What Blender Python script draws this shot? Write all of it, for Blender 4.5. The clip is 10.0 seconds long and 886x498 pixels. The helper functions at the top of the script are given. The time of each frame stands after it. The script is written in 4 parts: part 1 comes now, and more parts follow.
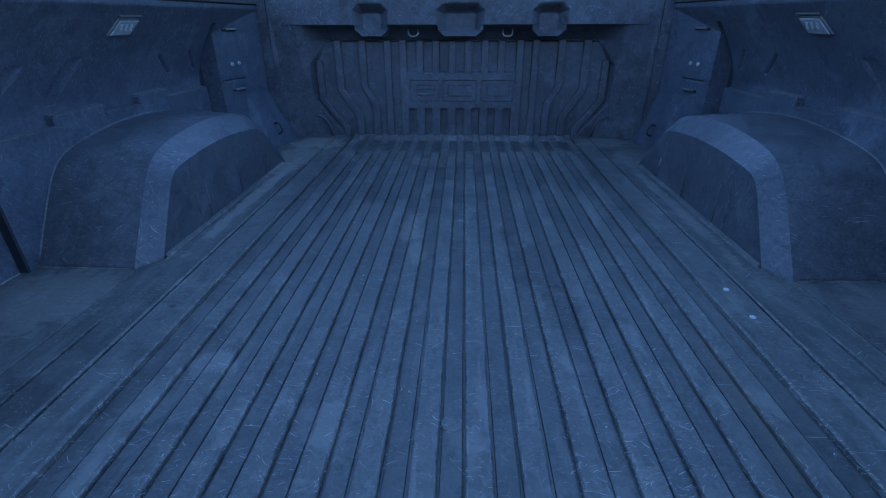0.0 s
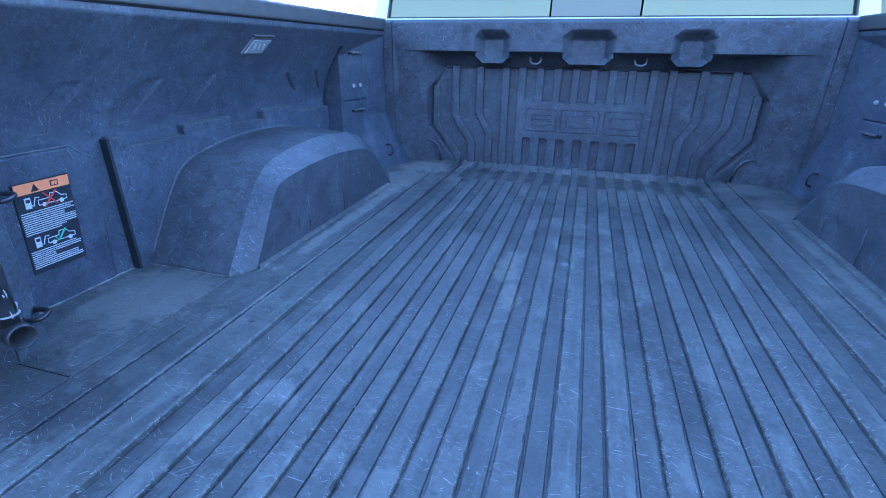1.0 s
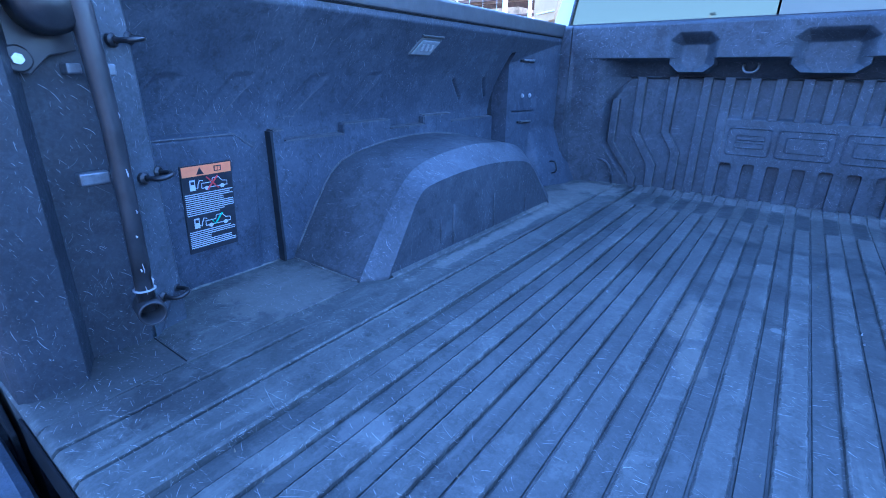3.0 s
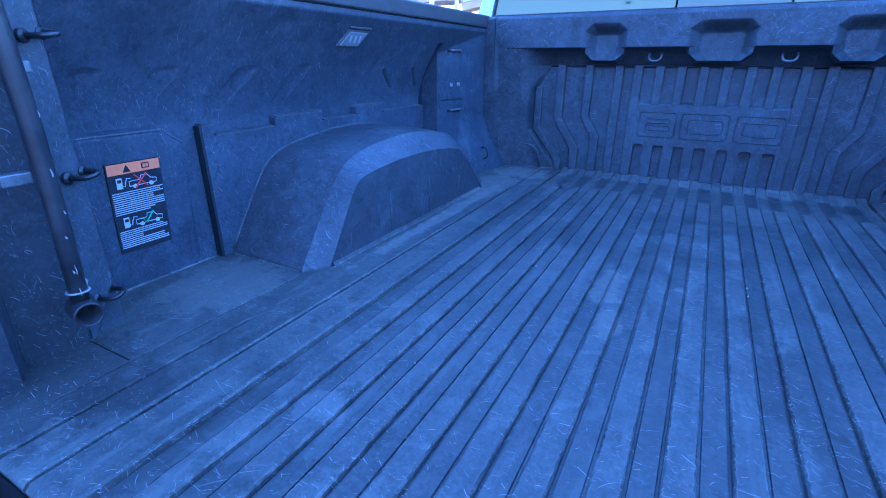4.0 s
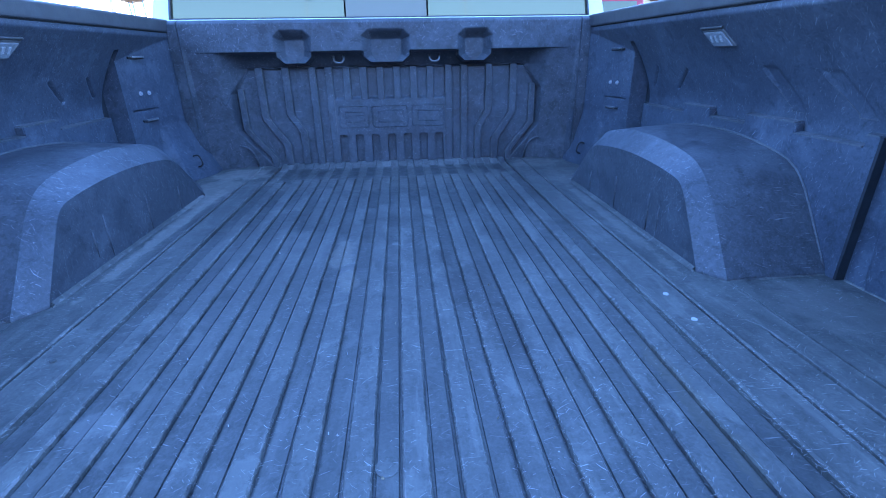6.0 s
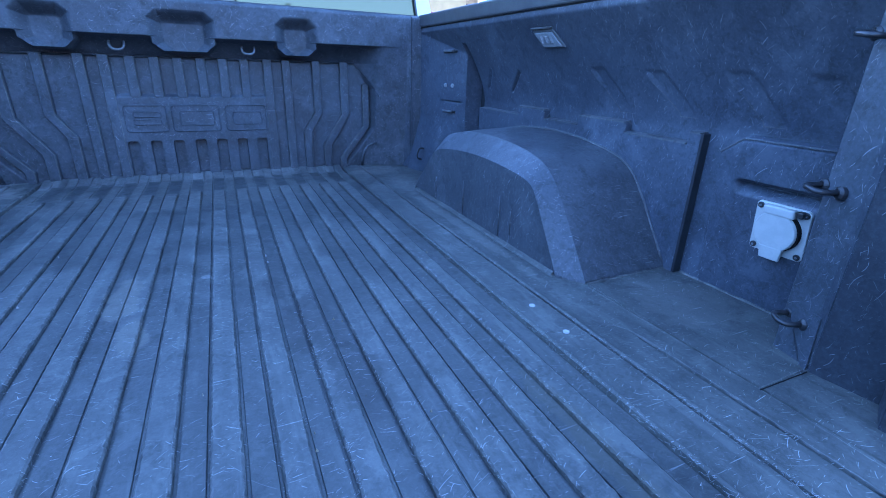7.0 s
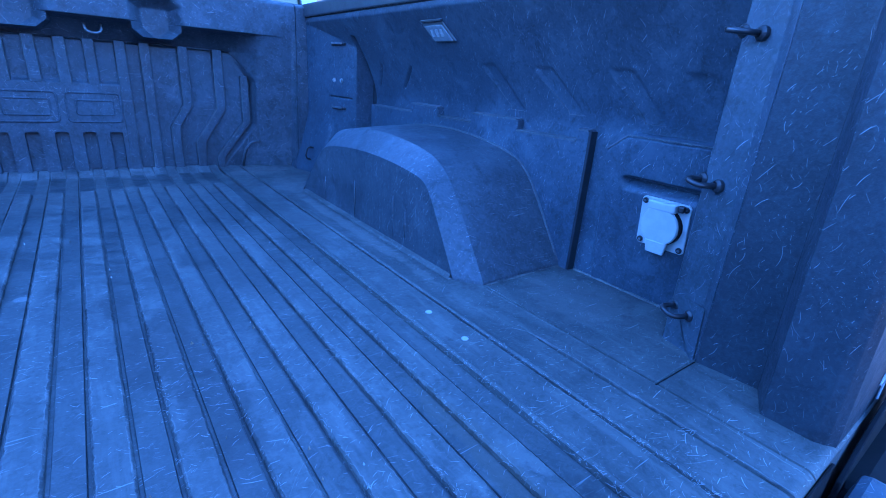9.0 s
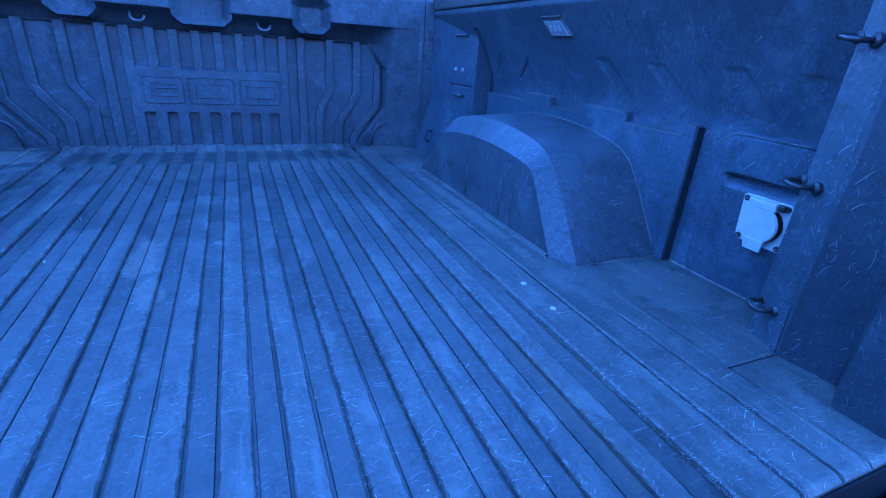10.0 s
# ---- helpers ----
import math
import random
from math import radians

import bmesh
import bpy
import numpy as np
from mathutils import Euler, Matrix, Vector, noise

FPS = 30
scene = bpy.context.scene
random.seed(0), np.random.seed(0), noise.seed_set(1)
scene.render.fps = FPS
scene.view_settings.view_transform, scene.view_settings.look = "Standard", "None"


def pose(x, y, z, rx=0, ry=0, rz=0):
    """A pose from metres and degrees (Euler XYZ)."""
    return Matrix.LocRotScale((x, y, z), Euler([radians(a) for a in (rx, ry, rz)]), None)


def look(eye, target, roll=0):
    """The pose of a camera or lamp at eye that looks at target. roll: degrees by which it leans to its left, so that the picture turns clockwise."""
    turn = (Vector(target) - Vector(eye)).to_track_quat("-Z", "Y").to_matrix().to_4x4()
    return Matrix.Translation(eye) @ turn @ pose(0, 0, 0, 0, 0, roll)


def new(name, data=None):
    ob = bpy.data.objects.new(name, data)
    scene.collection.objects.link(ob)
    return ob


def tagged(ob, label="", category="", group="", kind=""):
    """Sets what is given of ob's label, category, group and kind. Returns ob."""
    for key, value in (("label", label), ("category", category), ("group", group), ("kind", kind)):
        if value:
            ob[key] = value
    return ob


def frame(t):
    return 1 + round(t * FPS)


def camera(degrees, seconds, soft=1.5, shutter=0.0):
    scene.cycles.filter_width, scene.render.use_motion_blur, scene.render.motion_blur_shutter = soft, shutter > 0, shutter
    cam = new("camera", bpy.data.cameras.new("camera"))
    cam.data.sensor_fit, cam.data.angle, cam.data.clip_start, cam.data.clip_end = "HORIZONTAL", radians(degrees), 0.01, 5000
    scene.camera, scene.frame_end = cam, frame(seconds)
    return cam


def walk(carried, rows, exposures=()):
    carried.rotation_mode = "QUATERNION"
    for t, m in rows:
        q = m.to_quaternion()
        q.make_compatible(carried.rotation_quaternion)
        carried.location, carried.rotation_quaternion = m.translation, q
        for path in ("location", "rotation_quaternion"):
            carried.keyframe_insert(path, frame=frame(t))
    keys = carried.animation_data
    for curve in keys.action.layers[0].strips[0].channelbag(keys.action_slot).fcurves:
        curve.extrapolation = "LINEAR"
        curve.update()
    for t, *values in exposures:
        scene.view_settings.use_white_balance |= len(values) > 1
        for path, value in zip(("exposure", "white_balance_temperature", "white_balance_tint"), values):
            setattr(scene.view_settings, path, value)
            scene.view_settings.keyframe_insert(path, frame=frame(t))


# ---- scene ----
cam = camera(87.4, 10.0, soft=1.0)
PATH = [
    (0, (0.011, 0.175, 0.454), (-0.066, 1.962, -0.44), -0.2),
    (0.5, (0.013, 0.216, 0.445), (-0.257, 2.008, -0.402), 0.2),
    (1, (0.009, 0.277, 0.432), (-0.503, 2.042, -0.357), 0.7),
    (1.5, (-0.005, 0.334, 0.407), (-0.761, 2.031, -0.334), 1.1),
    (2, (-0.019, 0.389, 0.388), (-0.962, 1.999, -0.333), 1.1),
    (2.5, (-0.032, 0.418, 0.374), (-1.114, 1.944, -0.333), 0.7),
    (2.7, (-0.037, 0.414, 0.377), (-1.151, 1.918, -0.33), 0.6),
    (3.8, (-0.021, 0.396, 0.378), (-0.997, 1.978, -0.36), 0.4),
    (4, (-0.008, 0.375, 0.385), (-0.895, 2.003, -0.365), 0.2),
    (4.5, (0.012, 0.278, 0.408), (-0.605, 2.017, -0.363), 0.4),
    (5, (0.029, 0.183, 0.422), (-0.354, 1.984, -0.357), -0.3),
    (5.2, (0.036, 0.157, 0.417), (-0.265, 1.975, -0.36), -0.8),
    (6.3, (0.038, 0.267, 0.407), (0.399, 2.079, -0.359), -0.2),
    (6.5, (0.045, 0.301, 0.393), (0.547, 2.088, -0.352), 0.5),
    (7, (0.074, 0.373, 0.365), (0.866, 2.06, -0.361), 1.8),
    (7.5, (0.106, 0.417, 0.339), (1.123, 1.989, -0.365), 3.3),
    (8, (0.121, 0.42, 0.339), (1.231, 1.937, -0.344), 3.8),
    (8.5, (0.121, 0.421, 0.335), (1.28, 1.903, -0.343), 4.0),
    (9, (0.125, 0.42, 0.337), (1.277, 1.905, -0.347), 4.4),
    (9.5, (0.105, 0.397, 0.345), (1.127, 1.955, -0.382), 4.6),
    (10, (0.068, 0.325, 0.369), (0.827, 1.999, -0.418), 4.2),
]
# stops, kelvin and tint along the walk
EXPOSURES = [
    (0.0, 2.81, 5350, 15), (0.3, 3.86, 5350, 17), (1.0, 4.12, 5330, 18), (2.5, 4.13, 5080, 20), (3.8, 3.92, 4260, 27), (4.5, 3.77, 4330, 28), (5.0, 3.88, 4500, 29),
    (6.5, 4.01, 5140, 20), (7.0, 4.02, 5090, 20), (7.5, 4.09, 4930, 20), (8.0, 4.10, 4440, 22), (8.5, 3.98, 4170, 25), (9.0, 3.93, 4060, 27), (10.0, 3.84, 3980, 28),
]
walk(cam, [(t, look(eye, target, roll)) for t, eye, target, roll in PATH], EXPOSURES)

# ---------------------------------------------------------------- world and light
world = bpy.data.worlds.new("world")
scene.world = world
world.use_nodes = True
wn, wl = world.node_tree.nodes, world.node_tree.links
sky = wn.new("ShaderNodeTexSky")
sky.sky_type = "NISHITA"
sky.sun_disc = False
sky.sun_elevation = radians(17)
sky.sun_rotation = radians(-3)
sky.air_density, sky.dust_density, sky.ozone_density = 1.0, 0.1, 3.0
wl.new(sky.outputs[0], wn["Background"].inputs[0])
wn["Background"].inputs[1].default_value = 0.12
sun = new("sun", bpy.data.lights.new("sun", "SUN"))
sun.data.energy, sun.data.angle, sun.data.color = 3.0, radians(0.5), (1.0, 0.93, 0.84)
sun.matrix_basis = look((-0.052, 1.0, 0.3057), (0, 0, 0))


# ---------------------------------------------------------------- node helpers
class Mat:
    def __init__(self, name, rough=0.6, metal=0.0, spec=0.5):
        self.m = bpy.data.materials.new(name)
        self.m.use_nodes = True
        self.n, self.l = self.m.node_tree.nodes, self.m.node_tree.links
        self.b = self.n["Principled BSDF"]
        self.b.inputs["Roughness"].default_value = rough
        self.b.inputs["Metallic"].default_value = metal
        self.b.inputs["Specular IOR Level"].default_value = spec
        self.co = self.n.new("ShaderNodeNewGeometry").outputs["Position"]

    def put(self, sock, v):
        if isinstance(v, bpy.types.NodeSocket):
            self.l.new(v, sock)
        else:
            sock.default_value = v

    def noise(self, scale, detail=4, rough=0.55, dist=0.0, stretch=None):
        t = self.n.new("ShaderNodeTexNoise")
        t.inputs["Scale"].default_value = scale
        t.inputs["Detail"].default_value = detail
        t.inputs["Roughness"].default_value = rough
        t.inputs["Distortion"].default_value = dist
        v = self.co
        if stretch:
            mp = self.n.new("ShaderNodeMapping")
            mp.inputs["Scale"].default_value = stretch[:3]
            if len(stretch) > 3:
                mp.inputs["Rotation"].default_value = stretch[3:6]
            self.l.new(v, mp.inputs[0])
            v = mp.outputs[0]
        self.l.new(v, t.inputs["Vector"])
        return t.outputs["Fac"]

    def math(self, op, a, b=0.0):
        t = self.n.new("ShaderNodeMath")
        t.operation = op
        self.put(t.inputs[0], a)
        self.put(t.inputs[1], b)
        return t.outputs[0]

    def ramp(self, v, a, b, lo=0.0, hi=1.0):
        t = self.n.new("ShaderNodeMapRange")
        t.interpolation_type = "SMOOTHSTEP"
        for k, x in zip((1, 2, 3, 4), (a, b, lo, hi)):
            t.inputs[k].default_value = x
        self.put(t.inputs[0], v)
        return t.outputs[0]

    def mix(self, f, a, b):
        t = self.n.new("ShaderNodeMix")
        t.data_type = "RGBA"
        self.put(t.inputs[0], f)
        self.put(t.inputs[6], a if isinstance(a, bpy.types.NodeSocket) else (*a, 1))
        self.put(t.inputs[7], b if isinstance(b, bpy.types.NodeSocket) else (*b, 1))
        return t.outputs[2]

    def color(self, c):
        self.put(self.b.inputs["Base Color"], c if isinstance(c, bpy.types.NodeSocket) else (*c, 1))
        return self

    def bump(self, h, strength=0.3, dist=0.002):
        t = self.n.new("ShaderNodeBump")
        t.inputs["Strength"].default_value = strength
        t.inputs["Distance"].default_value = dist
        self.l.new(h, t.inputs["Height"])
        self.l.new(t.outputs[0], self.b.inputs["Normal"])
        return self

    def vec(self, op, a, b=None):
        t = self.n.new("ShaderNodeVectorMath")
        t.operation = op
        self.put(t.inputs[0], a)
        if b is not None:
            self.put(t.inputs[3] if op == "SCALE" else t.inputs[1], b)
        return t.outputs["Value"] if op in ("DOT_PRODUCT", "LENGTH") else t.outputs[0]

    def strands(self, size, half, wide, keep, shift, bend=0.5):
        """Short pale fibres lying in the skin: one slightly bent line in each cell, at any angle."""
        nrm = self.n.new("ShaderNodeNewGeometry").outputs["True Normal"]
        at = self.vec("ADD", self.vec("SCALE", self.co, 1.0 / size), (shift, shift * 1.7, shift * 0.6))
        v = self.n.new("ShaderNodeTexVoronoi")
        v.inputs["Scale"].default_value = 1.0
        self.l.new(at, v.inputs["Vector"])
        d = self.vec("SUBTRACT", at, v.outputs["Position"])
        rnd = self.vec("SUBTRACT", v.outputs["Color"], (0.5, 0.5, 0.5))
        t = self.vec("NORMALIZE", self.vec("CROSS_PRODUCT", nrm, rnd))
        across = self.vec("DOT_PRODUCT", d, self.vec("CROSS_PRODUCT", nrm, t))
        along = self.vec("DOT_PRODUCT", d, t)
        sp = self.n.new("ShaderNodeSeparateXYZ")
        self.l.new(rnd, sp.inputs[0])
        curve = self.math("MULTIPLY", self.math("MULTIPLY", along, along), self.math("MULTIPLY", sp.outputs[0], bend * 4))
        line = self.ramp(self.math("ABSOLUTE", self.math("ADD", across, curve)), wide * 0.3, wide, 1.0, 0.0)
        ends = self.ramp(self.math("ABSOLUTE", along), half * 0.6, half, 1.0, 0.0)
        pick = self.ramp(sp.outputs[1], 0.5 - keep, 0.52 - keep + 0.12)
        uneven = self.math("ADD", self.math("MULTIPLY", sp.outputs[2], 0.8), 0.65)
        return self.math("MULTIPLY", self.math("MULTIPLY", line, ends), self.math("MULTIPLY", pick, uneven))


def composite(name, base, dust, rough=0.5, dusty=0.5, fibre=0.5, stains=(), bend=0.25, many=0.7):
    """Dark moulded chopped-fibre composite with a dust film, rubbed patches, scratches and pale strands."""
    k = Mat(name, rough, 0.0, 0.45)
    tint = lambda f, add=0.0: tuple(v * f + add for v in base)
    big = k.ramp(k.noise(3.1, 5, 0.62), 0.40, 0.62)
    mid = k.ramp(k.noise(15, 6, 0.70, 0.7), 0.42, 0.60)
    small = k.ramp(k.noise(62, 5, 0.66, 0.3), 0.42, 0.62)
    film = k.math("ADD", k.math("ADD", k.math("MULTIPLY", big, 0.30), k.math("MULTIPLY", mid, 0.34)), k.math("MULTIPLY", small, 0.20))
    film = k.math("MULTIPLY", film, dusty)
    c = k.mix(film, base, dust)
    smear = k.ramp(k.noise(34, 8, 0.82, 0.2), 0.50, 0.64, 0.0, 0.24)
    c = k.mix(k.math("MULTIPLY", smear, k.ramp(k.noise(5, 4, 0.6), 0.36, 0.62, 0.35, 1.0)), c, tuple(v * 1.45 for v in dust))
    c = k.mix(k.ramp(k.noise(24, 6, 0.75, 0.6), 0.48, 0.36, 0.0, 0.46), c, tint(0.42))
    c = k.mix(k.ramp(k.noise(105, 4, 0.7), 0.47, 0.36, 0.0, 0.30), c, tint(0.5))
    c = k.mix(k.ramp(k.noise(210, 4, 0.7), 0.50, 0.62, 0.0, 0.28), c, tint(2.2, 0.012))
    c = k.mix(k.ramp(k.noise(11, 7, 0.72, 0.3), 0.53, 0.57, 0.0, 0.34 if stains else 0.20), c, tint(0.95))
    c = k.mix(k.ramp(k.noise(8, 7, 0.7, 0.4, (1, 1, 1, 0.5, 1.0, 0.2)), 0.55, 0.63, 0.0, 0.36 if stains else 0.26), c, tuple(v * 1.2 for v in dust))
    if stains:
        c = k.mix(k.ramp(k.noise(1.0, 5, 0.65, 0.2, (34, 5, 1)), 0.53, 0.66, 0.0, 0.35), c, tuple(v * 1.2 for v in dust))
        c = k.mix(k.ramp(k.noise(1.0, 5, 0.65, 0.2, (26, 4, 1, 0.0, 0.0, 0.03)), 0.47, 0.36, 0.0, 0.35), c, tint(0.7))
    for x, y, rx, ry, col, amount in stains:
        mp = k.n.new("ShaderNodeMapping")
        mp.inputs["Location"].default_value = (-x / rx, -y / ry, 0)
        mp.inputs["Scale"].default_value = (1 / rx, 1 / ry, 0)
        k.l.new(k.co, mp.inputs[0])
        ln = k.n.new("ShaderNodeVectorMath")
        ln.operation = "LENGTH"
        k.l.new(mp.outputs[0], ln.inputs[0])
        edge = k.math("ADD", ln.outputs["Value"], k.math("MULTIPLY", k.math("SUBTRACT", k.noise(22, 6, 0.68), 0.5), 2.2))
        c = k.mix(k.math("MULTIPLY", k.ramp(edge, 1.02, 0.72), amount), c, col)
    thick = k.ramp(k.noise(6, 4, 0.65), 0.36, 0.58, 0.22, 1.0)
    h = k.math("MULTIPLY", k.strands(0.085, 0.42, 0.0050, 0.22 * many, 1.3, 0.12), 0.8)
    for q, (size, wide, keep) in enumerate(((0.040, 0.0115, 0.28), (0.031, 0.0135, 0.34), (0.023, 0.0170, 0.42), (0.017, 0.021, 0.48), (0.012, 0.029, 0.55), (0.0075, 0.049, 0.55))):
        h = k.math("MAXIMUM", h, k.math("MULTIPLY", k.strands(size, 0.36, wide, keep * many, 3.7 * (q + 1), bend), (1.0, 1.0, 0.95, 0.85, 0.75, 0.6)[q]))
    h = k.math("MULTIPLY", h, thick)
    rub = k.ramp(k.noise(1.0, 2, 0.5, 0.15, (14, 420, 420, 1.2, 2.3, 2.0)), 0.68, 0.72)
    h = k.math("MAXIMUM", h, k.math("MULTIPLY", rub, k.ramp(k.noise(7, 2), 0.54, 0.66, 0.0, 0.4)))
    c = k.mix(k.math("MULTIPLY", h, fibre), c, tuple(min(1, v * 3.5 + 0.38) for v in base))
    specks = k.ramp(k.noise(140, 2, 0.5), 0.765, 0.80)
    c = k.mix(k.math("MULTIPLY", specks, 0.6), c, (0.33, 0.34, 0.34))
    k.color(c)
    k.put(k.b.inputs["Roughness"], k.ramp(film, 0, 0.6, rough - 0.07, rough + 0.2))
    relief = k.math("ADD", k.math("MULTIPLY", k.noise(48, 5, 0.6), 1.2), k.math("ADD", k.math("MULTIPLY", k.noise(210, 4, 0.6), 0.45), k.math("MULTIPLY", h, 0.25)))
    k.bump(relief, 0.42, 0.0018)
    return k


TAN, WET = (0.17, 0.155, 0.125), (0.022, 0.022, 0.022)
STAINS = ((-0.11, 1.20, 0.030, 0.09, TAN, 0.36), (-0.085, 1.07, 0.022, 0.06, TAN, 0.30), (0.01, 1.257, 0.012, 0.010, (0.22, 0.22, 0.21), 0.4),
          (0.16, 1.02, 0.05, 0.13, WET, 0.7), (0.19, 0.86, 0.035, 0.10, WET, 0.65), (0.12, 1.16, 0.02, 0.05, WET, 0.65),
          (-0.69, 0.55, 0.14, 0.13, WET, 0.66), (-0.58, 0.60, 0.055, 0.07, WET, 0.6), (-0.74, 0.86, 0.12, 0.12, (0.135, 0.130, 0.115), 0.65), (0.76, 0.86, 0.10, 0.10, (0.115, 0.112, 0.103), 0.4),
          (0.393, 0.66, 0.016, 0.16, (0.062, 0.058, 0.040), 0.35), (-0.36, 0.70, 0.035, 0.03, (0.16, 0.16, 0.155), 0.35),
          (-0.578, 1.45, 0.022, 0.42, (0.150, 0.146, 0.130), 0.8), (0.582, 1.40, 0.018, 0.40, (0.130, 0.127, 0.115), 0.6),
          (-0.60, 1.80, 0.08, 0.22, (0.15, 0.143, 0.125), 0.75), (0.62, 1.85, 0.06, 0.15, (0.11, 0.106, 0.097), 0.6),
          # broad first patch: front dust, also painted to brighten the far floor
          (0.0, 1.93, 0.50, 0.22, (0.135, 0.128, 0.113), 0.3), (-0.57, 2.03, 0.12, 0.11, (0.170, 0.164, 0.147), 0.85), (0.57, 2.06, 0.11, 0.08, (0.15, 0.143, 0.13), 0.6))
m_wall = composite("composite_wall", (0.035, 0.0405, 0.054), (0.104, 0.119, 0.149), 0.54, 0.6, 0.62, (), 0.3, 0.48).m
# darker wall composite: shade on the end panels put into the colour
m_endshade = composite("composite_end_panel_shaded", (0.017, 0.020, 0.026), (0.048, 0.054, 0.065), 0.56, 0.5, 0.66, (), 0.45, 0.46).m
m_post = composite("composite_corner_post", (0.032, 0.037, 0.045), (0.094, 0.105, 0.124), 0.52, 0.6, 0.74, (), 0.45, 0.62).m
m_house = composite("composite_wheel_housing", (0.037, 0.040, 0.047), (0.108, 0.117, 0.131), 0.52, 0.65, 0.8, (), 0.4, 0.6).m
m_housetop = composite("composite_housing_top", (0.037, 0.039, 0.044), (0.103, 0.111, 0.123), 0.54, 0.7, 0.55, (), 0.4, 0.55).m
# paler composite for edges that catch light
m_litedge = composite("composite_lit_edge", (0.049, 0.052, 0.057), (0.130, 0.134, 0.142), 0.5, 0.8, 0.7).m
m_front = composite("composite_front", (0.027, 0.030, 0.037), (0.100, 0.107, 0.121), 0.52, 0.8, 0.72, (), 0.4, 0.6).m
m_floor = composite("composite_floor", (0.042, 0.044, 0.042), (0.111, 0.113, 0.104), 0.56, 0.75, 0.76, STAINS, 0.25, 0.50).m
# grooves: less scuffed than the ribs, their shade also put into the colour
m_valley = composite("composite_groove_shaded", (0.027, 0.029, 0.029), (0.086, 0.088, 0.082), 0.54, 0.75, 0.72, STAINS, 0.25, 0.5).m
# dropped lanes: recess shade put into a darker copy of the floor
m_recess = composite("composite_recess_shaded", (0.031, 0.033, 0.033), (0.092, 0.093, 0.088), 0.55, 0.75, 0.5, (), 0.3, 0.4).m
m_edge = composite("composite_worn_edge", (0.054, 0.055, 0.054), (0.182, 0.179, 0.168), 0.54, 0.9, 0.75, STAINS, 0.25, 0.6).m
m_rib = composite("composite_rib_scuffed", (0.038, 0.040, 0.039), (0.118, 0.120, 0.110), 0.54, 0.8, 0.76, STAINS, 0.25, 0.5).m


def simple(name, c, rough=0.5, metal=0.0, var=0.25, scale=40, bump=0.1, spec=0.5):
    k = Mat(name, rough, metal, spec)
    n = k.noise(scale, 5, 0.6)
    k.color(k.mix(k.ramp(n, 0.3, 0.7), tuple(v * (1 - var) for v in c), tuple(min(1, v * (1 + var)) for v in c)))
    k.bump(k.noise(scale * 8, 3), bump, 0.001)
    return k.m


m_rail = simple("rail_cap_plastic", (0.055, 0.056, 0.06), 0.45, 0, 0.15, 30, 0.2)
m_black = simple("black_enamel", (0.018, 0.018, 0.02), 0.32, 0, 0.3, 60, 0.1)
m_tube = simple("satin_black_tube", (0.035, 0.035, 0.038), 0.33, 0.2, 0.25, 25, 0.1)
m_dark = simple("dark_gap", (0.009, 0.009, 0.010), 0.8, spec=0.15)
m_rearblack = simple("rear_edge_black", (0.008, 0.008, 0.009), 0.9, spec=0.12)
m_slotshade = simple("slot_shade", (0.017, 0.019, 0.023), 0.6, spec=0.4)
m_zinc = simple("zinc_steel", (0.45, 0.46, 0.48), 0.35, 0.9, 0.2, 120)
m_bright = simple("bright_zinc_plate", (0.42, 0.42, 0.43), 0.45, 0.4, 0.12, 150)
m_steel = simple("dull_steel", (0.16, 0.165, 0.175), 0.42, 0.6, 0.2, 120)
m_grey = simple("grey_outlet_plastic", (0.42, 0.42, 0.395), 0.42, 0, 0.06, 60, 0.08)
m_white = simple("white_truck_paint", (0.72, 0.74, 0.76), 0.2, 0, 0.04, 8, 0.02)
m_lens = simple("lamp_lens", (0.20, 0.21, 0.22), 0.2, 0, 0.12, 90, 0.3)
m_led = simple("led_chip", (0.26, 0.27, 0.28), 0.3, 0, 0.2, 200)
m_lampframe = simple("lamp_frame", (0.075, 0.077, 0.08), 0.4, 0, 0.1, 60)
m_orange = simple("label_orange", (0.85, 0.25, 0.10), 0.45, 0, 0.06, 80, 0.02)
m_print = simple("label_white_print", (0.5, 0.52, 0.53), 0.5, 0, 0.08, 200, 0.02)
m_labelback = simple("label_black", (0.021, 0.023, 0.028), 0.42, 0, 0.15, 80, 0.02)
m_red = simple("label_red", (0.62, 0.05, 0.05), 0.5, 0, 0.08, 80, 0.02)
m_green = simple("label_green", (0.05, 0.50, 0.26), 0.5, 0, 0.08, 80, 0.02)
m_plug = simple("white_plug", (0.36, 0.36, 0.37), 0.45, 0, 0.12, 200)
m_fibre = simple("pale_fibre", (0.26, 0.265, 0.27), 0.6, 0, 0.3, 90, 0.0)
m_tan = simple("tan_grit", (0.20, 0.17, 0.12), 0.9, 0, 0.5, 300)
m_asphalt = simple("asphalt", (0.055, 0.055, 0.056), 0.9, 0, 0.35, 3, 0.4)
m_lightblock = simple("dark_light_block", (0.045, 0.047, 0.045), 0.9, 0, 0.4, 1.5, 0.5)
m_beige = simple("beige_stucco", (0.46, 0.28, 0.135), 0.85, 0, 0.08, 2, 0.3)
m_fence = simple("white_painted_steel", (0.78, 0.78, 0.76), 0.5, 0, 0.05, 6)
m_lumber = simple("stacked_lumber", (0.36, 0.21, 0.11), 0.75, 0, 0.4, 3, 0.2)
m_rack = simple("rack_brown_steel", (0.12, 0.055, 0.035), 0.6, 0, 0.2, 5)
m_redpaint = simple("red_car_paint", (0.30, 0.012, 0.016), 0.2, 0, 0.05, 5, 0.02)
